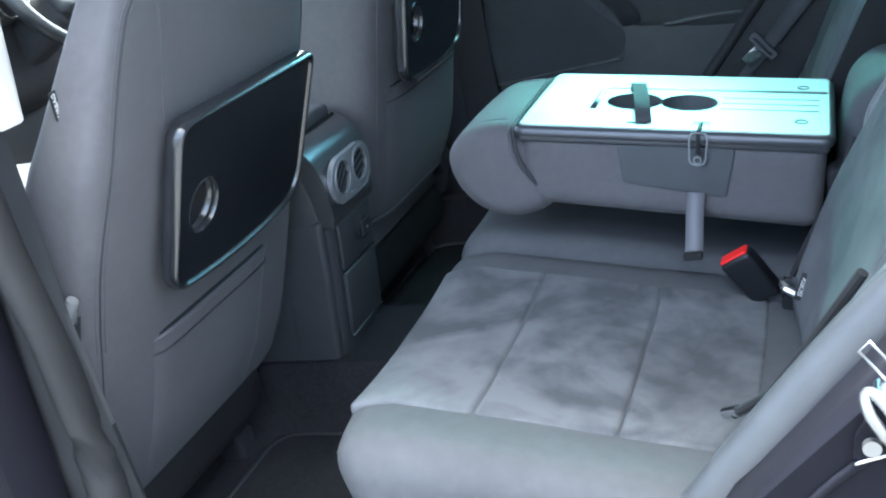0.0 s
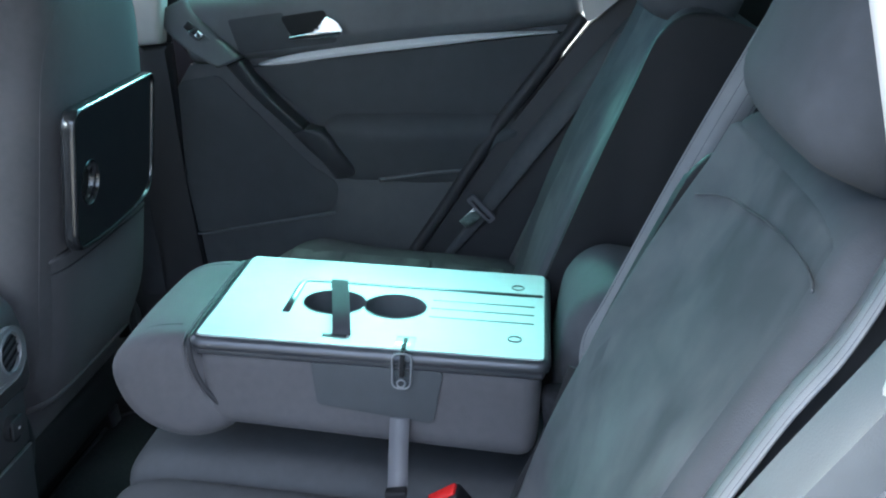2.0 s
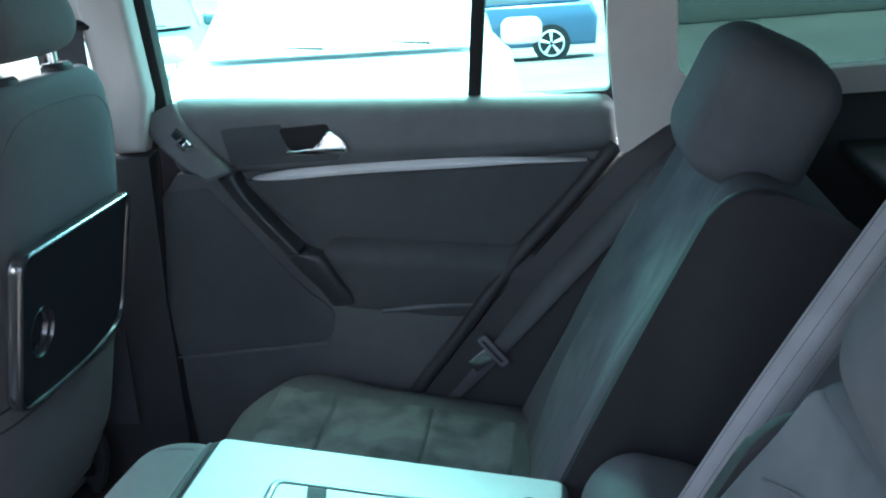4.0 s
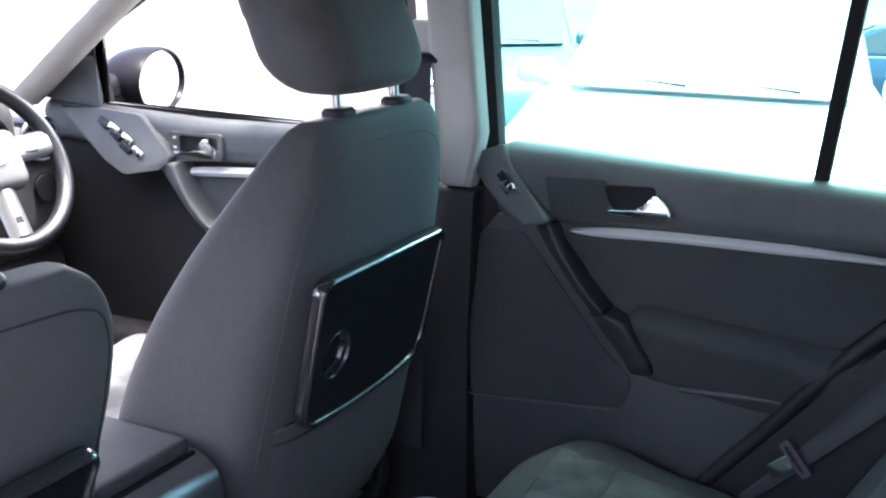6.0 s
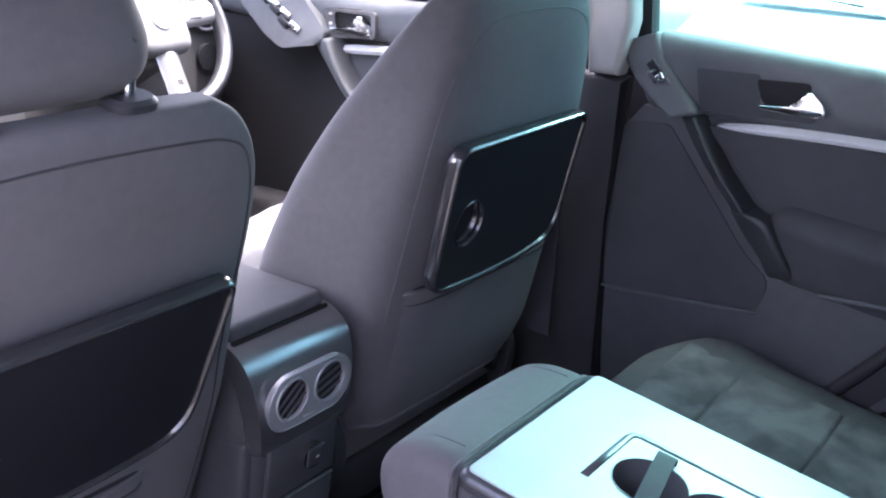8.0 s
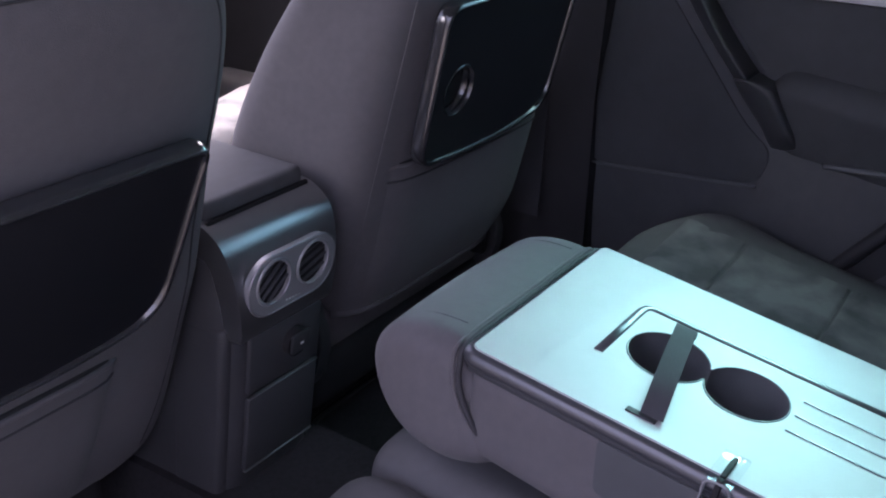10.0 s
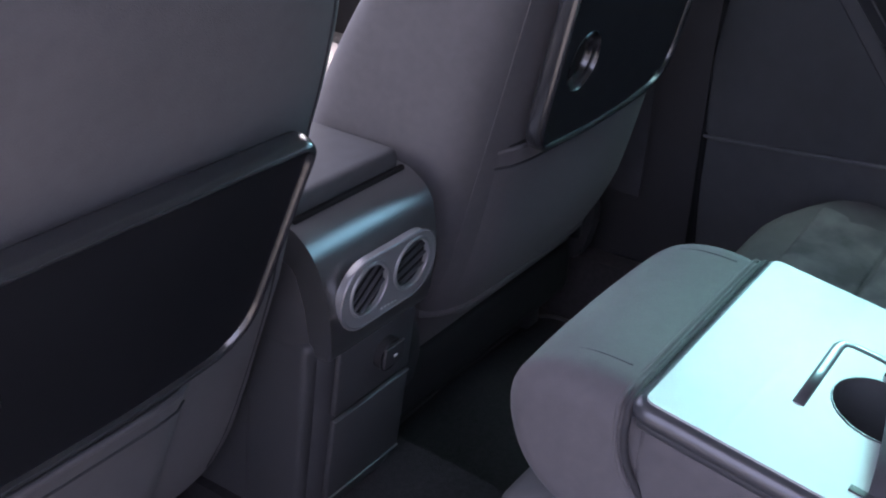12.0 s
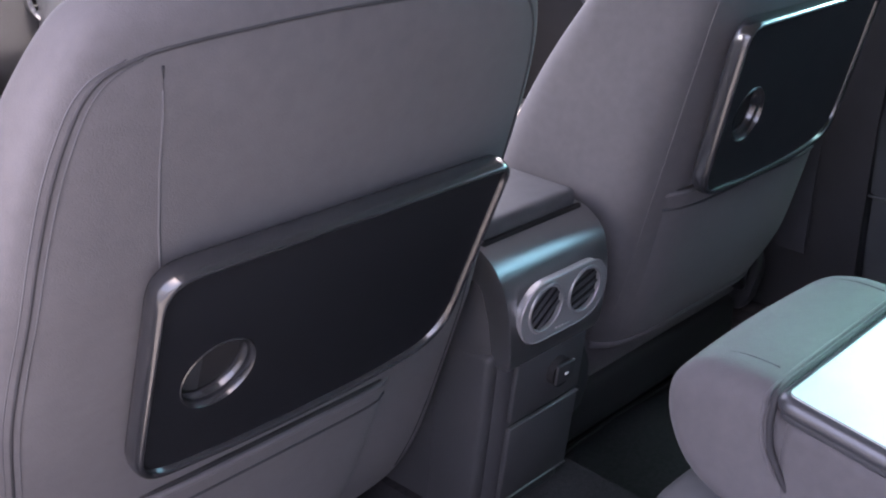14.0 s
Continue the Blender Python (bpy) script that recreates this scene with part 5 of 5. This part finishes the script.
wedge = prism(rounded_poly([(1.658, 0.848), (1.541, 0.845), (1.445, 0.838), (1.358, 0.768), (1.372, 0.744), (1.465, 0.728), (1.516, 0.750), (1.59, 0.800)], 0.012, 4), 0.690, 0.722, bevel=0.005, segs=3)
for v in wedge.verts:
    v.co.x -= (0.30 * (0.845 - v.co.z)) * max(0, 0.722 - v.co.x) / 0.032
pod = part("switch_pod", wedge, SOFT, front, "sloping panel with the window switches", 50)
for i, (yy, zz, cr) in enumerate(((1.530, 0.820, 0), (1.502, 0.812, 1), (1.495, 0.800, 0), (1.466, 0.794, 1), (1.466, 0.778, 0), (1.436, 0.771, 1))):
    sw = box((-0.004, -0.015, -0.007), (0.006, 0.015, 0.007), 0.002)
    sw.transform(Matrix.Translation((0.687 - 0.30 * (0.845 - zz), yy, zz)) @ Matrix.Rotation(radians(17), 4, "Y") @ Matrix.Rotation(radians(30), 4, "X"))
    part("window_switch", sw, CHROME if cr else GLOSS, pod, "chrome-tipped window switch" if cr else "black window switch")
part("grab_handle", door_bar([((1.388, 0.750), (1.444, 0.734), 0.655), ((1.362, 0.692), (1.405, 0.684), 0.650), ((1.325, 0.645), (1.368, 0.638), 0.648), ((1.278, 0.614), (1.322, 0.602), 0.654), ((1.25, 0.600), (1.275, 0.575), 0.69)]), SOFT, front, "diagonal grab handle", 180)
part("armrest", pad(bmesh.new(), (0.64, 0.92, 0.56), (0.72, 1.28, 0.605), 0.02, n=4), LEATHER, front, "", 180)
part("door_pocket", pad(bmesh.new(), (0.64, 0.95, 0.2), (0.72, 1.6, 0.42), 0.03, n=4), HARD, front, "", 180)
part("handle_bezel", wall_with_holes(rounded_poly([(1.381, 0.812), (1.253, 0.813), (1.253, 0.764), (1.365, 0.757)], 0.010), [rounded_poly([(1.352, 0.807), (1.262, 0.807), (1.262, 0.770), (1.350, 0.765)], 0.008)], 0.686, 0.697), SATIN, front, "satin frame round the handle", 30)
lever_handle(front, 1.280, 0.782, 0.694)
lock = part("lock_switch", box((0.6865, 1.352, 0.772), (0.697, 1.372, 0.812), 0.004), GLOSS, front, "black central locking switch")
for zz in (0.782, 0.800):
    part("switch_mark", box((0.6855, 1.358, zz), (0.687, 1.366, zz + 0.004), 0.0004), TAG, lock)
wf = part("window_frame", wall_with_holes([(0.86, 0.82), (1.72, 0.86), (1.60, 1.0), (1.25, 1.19), (0.86, 1.21)], [[(0.91, 0.835), (1.56, 0.845), (1.56, 0.985), (1.22, 1.16), (0.91, 1.18)]], 0.72, 0.75), RUBBER, front, "black window frame", 30)
pn = part("pane", prism([(0.90, 0.82), (1.58, 0.84), (1.58, 0.99), (1.23, 1.17), (0.9, 1.19)], 0.735, 0.739, bevel=0), CLEARGLASS, front, "clear window pane")
for o in (wf, pn):
    for v in o.data.vertices:
        v.co.x -= max(0, v.co.z - 0.82) * 0.16
part("quarter_trim", prism([(1.56, 0.845), (1.72, 0.86), (1.60, 0.985), (1.56, 1.0)], 0.70, 0.735), SOFT, front, "dark triangular mirror trim")
part("outer_skin", prism([(0.82, 0.81), (1.70, 0.83), (1.70, 0.05), (0.82, 0.05)], 0.775, 0.80, bevel=0.008), BLACKPAINT, front, "black painted outer skin")
# out of view; added closed to keep side light off the near seat
shut = tagged(new("door_3"), "unseen closed front passenger door with a window, added to hold back light", "door", kind="structure")
part("lower_panel", prism([(0.92, 0.16), (0.92, 0.74), (1.72, 0.74), (1.72, 0.16)], -0.765, -0.715), SOFT, shut, "dark lower door panel")
part("upper_panel", pad(bmesh.new(), (-0.765, 0.92, 0.74), (-0.70, 1.72, 0.84), 0.028, lambda x, y, z: (x, y, z + 0.05 * max(0, y - 1.3)), n=6, k=5), SOFT, shut, "dark padded upper door panel", 180)
part("outer_skin", prism([(0.92, 0.81), (1.70, 0.83), (1.70, 0.05), (0.92, 0.05)], -0.80, -0.775, bevel=0.008), BLACKPAINT, shut, "black painted outer skin")
pn = part("pane", prism([(0.92, 0.82), (1.58, 0.84), (1.58, 0.99), (1.23, 1.17), (0.92, 1.19)], -0.739, -0.735, bevel=0), CLEARGLASS, shut, "clear window pane")
for v in pn.data.vertices:
    v.co.x += max(0, v.co.z - 0.82) * 0.16
mirror = thing("wing_mirror", "black door mirror with a bright oval glass", "mirror")
MM = Matrix.Translation((0.921, 1.60, 0.876)) @ pose(0, 0, 0, 0, 0, 15)
shell, rings = bmesh.new(), []
for y, a, c in ((0.002, 0.099, 0.060), (-0.010, 0.104, 0.0645), (-0.010, 0.109, 0.069), (0.0, 0.113, 0.073), (0.035, 0.113, 0.073), (0.07, 0.102, 0.066), (0.10, 0.074, 0.05), (0.115, 0.035, 0.025)):
    rings.append([shell.verts.new(MM @ Vector((a * math.cos(2 * math.pi * i / 36), y, c * math.sin(2 * math.pi * i / 36)))) for i in range(36)])
for p, q in zip(rings, rings[1:]):
    for i in range(36):
        shell.faces.new((p[i], p[(i + 1) % 36], q[(i + 1) % 36], q[i]))
shell.faces.new(rings[-1])
part("housing", shell, BLACKPAINT, mirror, "black rounded housing", 50)
part("foot", pad(bmesh.new(), (0.735, 1.60, 0.815), (0.87, 1.67, 0.915), 0.025, lambda x, y, z: (x, y, z - 0.25 * (0.87 - x) * (1 if z > 0.87 else 0)), n=3, k=4), BLACKPAINT, mirror, "", 180)
part("mirror_glass", ring_disc(MM @ Vector((0, -0.001, 0)), MM.to_3x3().to_4x4() @ pose(0, 0, 0, 90, 0, 0) @ Matrix.Diagonal((0.101, 0.062, 1, 1)), 1.0, 0.004, 36), CHROME, mirror, "bright mirror glass")

# front belt on the middle pillar
fb = thing("front_seat_belt", "dark front seat belt hanging on the pale middle pillar", "seat belt")
part("adjuster", box((0.645, 0.79, 0.955), (0.668, 0.835, 1.03), 0.008, k=3), BEIGE, fb, "pale height adjuster")
part("guide", tube(spline([(0.648, 0.775, 0.965), (0.636, 0.80, 0.972), (0.632, 0.835, 0.972), (0.64, 0.86, 0.965)], 4), 0.008, 8), GLOSS, fb)
part("webbing", ribbon([((0.634, 0.815, 0.965), (0, 1, 0)), ((0.640, 0.82, 0.85), (0, 1, 0)), ((0.642, 0.83, 0.7), (0, 1, 0)), ((0.64, 0.84, 0.3), (0, 1, 0))], 0.046, 0.002), WEBBING, fb)

# ---- dashboard and steering wheel ----
dash = thing("dashboard", "dark dashboard with a hooded instrument binnacle", "dashboard")
part("top", pad(bmesh.new(), (-0.715, 1.62, 0.55), (0.69, 2.0, 0.80), 0.08, lambda x, y, z: (x, y, z + (0.1 * (y - 1.62) if z > 0.7 else 0)), n=8, k=5), HARD, dash, "", 180)
part("knee_panel", pad(bmesh.new(), (-0.70, 1.66, 0.22), (0.70, 1.98, 0.58), 0.05, n=4), HARD, dash, "", 180)
part("binnacle", pad(bmesh.new(), (0.20, 1.58, 0.74), (0.54, 1.80, 0.925), 0.06, lambda x, y, z: (x, y, z - 1.2 * (x - 0.37) ** 2 * (1 if z > 0.8 else 0)), n=6, k=5), HARD, dash, "hooded binnacle", 180)
for x in (0.30, 0.44):
    d = ring_disc((x, 1.577, 0.805), pose(0, 0, 0, 90, 0, 0), 0.05, 0.006, 28)
    dial = part("dial", d, GLOSS, dash, "round instrument dial")
    part("dial_ring", tube([(x + 0.05 * math.cos(2 * math.pi * i / 28), 1.573, 0.805 + 0.05 * math.sin(2 * math.pi * i / 28)) for i in range(28)], 0.003, 6, closed=True, up=(0, 1, 0)), CHROME, dial)
for x, vz in ((0.60, 0.795), (0.0, 0.70), (-0.13, 0.70), (-0.62, 0.70)):
    d = ring_disc((x, 1.622, vz), pose(0, 0, 0, 90, 0, 0), 0.042, 0.01, 28)
    v = part("air_vent", d, RUBBER, dash, "round air vent")
    part("vent_ring", tube([(x + 0.042 * math.cos(2 * math.pi * i / 28), 1.616, vz + 0.042 * math.sin(2 * math.pi * i / 28)) for i in range(28)], 0.005, 8, closed=True, up=(0, 1, 0)), CHROME, v)
    for q in range(5):
        part("slat", box((x - 0.036, 1.612, vz - 0.028 + 0.013 * q), (x + 0.036, 1.617, vz - 0.025 + 0.013 * q), 0.001), HARD, v)
d = ring_disc((0.600, 1.618, 0.700), pose(0, 0, 0, 90, 0, 0), 0.026, 0.014, 24)
part("light_switch", d, GLOSS, dash, "round light switch")
part("centre_panel", pad(bmesh.new(), (-0.16, 1.58, 0.30), (0.17, 1.75, 0.74), 0.03, n=3), DARKSILVER, dash, "", 180)

steer = thing("steering_wheel", "dark three-spoke steering wheel with pale hub and silver spokes", "steering wheel")
SW = Matrix.Translation((0.372, 1.50, 0.792)) @ pose(0, 0, 0, 61, 0, 0) @ Matrix.Scale(0.84, 4)
R = 0.182
rm = tube([SW @ Vector((R * math.cos(2 * math.pi * i / 48), R * math.sin(2 * math.pi * i / 48), 0)) for i in range(48)], 0.0165, 12, closed=True, up=SW.to_3x3() @ Vector((0, 0, 1)), wide=0.0145)
part("rim", rm, GLOSS, steer, "leather rim", 180)
hub = pad(bmesh.new(), (-0.075, -0.07, -0.02), (0.075, 0.06, 0.032), 0.03, lambda x, y, z: (x * (1 + 1.5 * (y - 0.0)), y, z), n=5, k=5, m=SW)
h = part("hub", hub, LEATHER, steer, "padded hub", 180)
part("badge", ring_disc(SW @ Vector((0, 0.004, 0.034)), SW.to_3x3().to_4x4(), 0.024, 0.006, 28), CHROME, h, "round silver badge")
for a, b in (((0.07, 0.012, 0.005), (0.165, 0.02, 0.0)), ((-0.07, 0.012, 0.005), (-0.165, 0.02, 0.0)), ((0.0, -0.06, 0.005), (0.0, -0.165, 0.0))):
    part("spoke", tube([SW @ Vector(a), SW @ ((Vector(a) + Vector(b)) / 2), SW @ Vector(b)], 0.012, 10, wide=0.024, up=SW.to_3x3() @ Vector((0, 0, 1))), SATIN, steer, "silver spoke", 60)
part("spoke_slot", box((-0.009, -0.14, 0.012), (0.009, -0.10, 0.0155), 0.003, m=SW), RUBBER, steer)
for sx in (-1, 1):
    part("button_pad", box((sx * 0.105 - 0.02, 0.0, 0.010), (sx * 0.105 + 0.02, 0.03, 0.018), 0.004, m=SW), DARKSILVER, steer)
    part("stalk", tube([SW @ Vector((sx * 0.05, 0.03, -0.06)), SW @ Vector((sx * 0.17, 0.05, -0.055))], 0.008, 10), HARD, steer)
part("column", pad(bmesh.new(), (-0.05, -0.08, -0.25), (0.05, 0.03, -0.015), 0.03, n=2, m=SW), HARD, steer, "", 180)

# ---- outside the windows ----
def parked_car(m, paint, label):
    """A small hatchback; local y points to its nose."""
    c = thing("parked_car", label, "car", "parked cars")
    c.matrix_world = m
    lower = [(-2.0, 0.25), (-2.05, 0.7), (-1.95, 0.97), (0.8, 0.98), (1.75, 0.84), (2.02, 0.6), (2.05, 0.28)]
    part("body", prism(lower, -0.86, 0.86, bevel=0.07, segs=4), paint, c, "painted body", 60)
    cab = prism([(-1.8, 0.97), (-1.35, 1.42), (-0.2, 1.46), (0.8, 0.97)], -0.80, 0.80, bevel=0.05, segs=3)
    for v in cab.verts:
        v.co.x *= 1 - 0.28 * max(0, v.co.z - 0.97)
    part("cabin", cab, paint, c, "painted roof and pillars", 60)
    ws = prism([(0.80, 0.985), (-0.12, 1.44), (-0.10, 1.455), (0.83, 1.0)], -0.70, 0.70, bevel=0)
    part("windscreen", ws, SKYGLASS if paint is WHITEPAINT else CARGLASS, c, "windscreen as a pale mirror for the bright sky" if paint is WHITEPAINT else "dark windscreen").location = (0, 0.012, 0.012)
    for sx in (-1, 1):
        w = prism([(-1.6, 1.02), (-1.28, 1.36), (-0.25, 1.39), (0.5, 1.03)], sx * 0.70, sx * 0.81, bevel=0)
        for v in w.verts:
            v.co.x *= 1 - 0.28 * max(0, v.co.z - 0.97)
        part("side_glass", w, CARGLASS, c, "dark side glass")
        mi = part("mirror", pad(bmesh.new(), (sx * 0.95 - 0.11, 0.42, 0.97), (sx * 0.95 + 0.11, 0.54, 1.11), 0.05, n=2, k=4), paint, c, "", 180)
        part("headlight", pad(bmesh.new(), (sx * 0.62 - 0.16, 1.8, 0.62), (sx * 0.62 + 0.16, 2.0, 0.76), 0.05, n=2, k=4), CHROME, c, "", 180)
        for y in (-1.25, 1.3):
            d = ring_disc((sx * 0.80, y, 0.31), pose(0, 0, 0, 0, 90, 0), 0.32, 0.2, 32)
            tyre = part("wheel", d, RUBBER, c, "black tyre with a silver rim")
            part("rim_ring", tube([(sx * 0.905, y + 0.21 * math.cos(2 * math.pi * i / 28), 0.31 + 0.21 * math.sin(2 * math.pi * i / 28)) for i in range(28)], 0.014, 6, closed=True, up=(1, 0, 0)), SILVER, tyre)
            for q in range(5):
                a = 2 * math.pi * q / 5 + 0.3
                for da in (-0.09, 0.09):
                    part("spoke", tube([(sx * 0.912, y + 0.03 * math.cos(a), 0.31 + 0.03 * math.sin(a)), (sx * 0.905, y + 0.205 * math.cos(a + da), 0.31 + 0.205 * math.sin(a + da))], 0.014, 6), SILVER, tyre)
    part("wiper", tube([(-0.45, 0.80, 1.03), (0.05, 0.72, 1.055)], 0.012, 6), RUBBER, c)
    part("wiper", tube([(0.1, 0.80, 1.03), (0.6, 0.72, 1.055)], 0.012, 6), RUBBER, c)
    return c


parked_car(pose(5.3, 1.40, level(5.3), 0, -1.6, 98), WHITEPAINT, "white car parked nose towards the window")
parked_car(pose(18.5, 1.82, level(18.5), 0, 2.5, 0), BLUEPAINT, "blue hatchback parked farther off, side on")
parked_car(pose(10.2, 4.9, level(10.2), 0, 0.9, 112), TEALPAINT, "dark teal car parked beside the white one")
line = thing("road_line", "pale painted parking line on the asphalt", "road marking")
part("paint", box((8, -1.2, -0.006), (18, -1.08, 0.004), 0.002, fn=lambda x, y, z: (x, y, z + level(x))), PAINTLINE, line)
wall = thing("boundary_wall", "low pale rendered wall at the far side of the car park", "wall")
part("courses", box((24, -40, level(24)), (24.4, -2.0, level(24) + 0.7), 0.03), HEDGE, wall)
part("coping", box((23.95, -40, level(24) + 0.7), (24.45, -1.9, level(24) + 0.8), 0.02), PAINTLINE, wall)

# ---- rear floor mats ----
for x0, x1 in ((-0.60, -0.17), (0.17, 0.60)):
    mat = thing("floor_mat", "black ribbed carpet mat with a stitched edge in the rear footwell", "floor mat", "floor mats")
    part("carpet", pad(bmesh.new(), (x0, 0.42, 0.062), (x1, 0.95, 0.078), 0.007, lambda x, y, z: (x, y, z + 0.003 * noise.noise((x * 7, y * 7, 2))), n=10, k=3), CARPET, mat, "", 180)
    loop = [(p.x, p.y, 0.076) for p in (Vector((a, b, 0)) for a, b in rounded_poly([(x0 + 0.005, 0.425), (x1 - 0.005, 0.425), (x1 - 0.005, 0.945), (x0 + 0.005, 0.945)], 0.05))]
    part("piping", tube(loop, 0.005, 8, closed=True), HARD, mat, "raised stitched edge", 180)

# ---- unseen wall added to block and bounce light, and a gap seal ----
structure("unseen_wall", prism([(-30, -0.5), (-30, 2.1), (30, 2.1), (30, -0.5)], -5.6, -5.3, bevel=0.05), BACKWALL, "plain unseen wall added to block and bounce light into the car", "wall")
# added tube that stops light leaking past the door's front edge
structure("door_gap_seal", tube(spline([(0.725, 0.80, 0.20), (0.725, 0.765, 0.45), (0.725, 0.752, 0.70), (0.725, 0.745, 0.82)], 6), 0.010, 10), RUBBER, "black rubber seal between the rear door and the middle pillar", "door seal", 180)
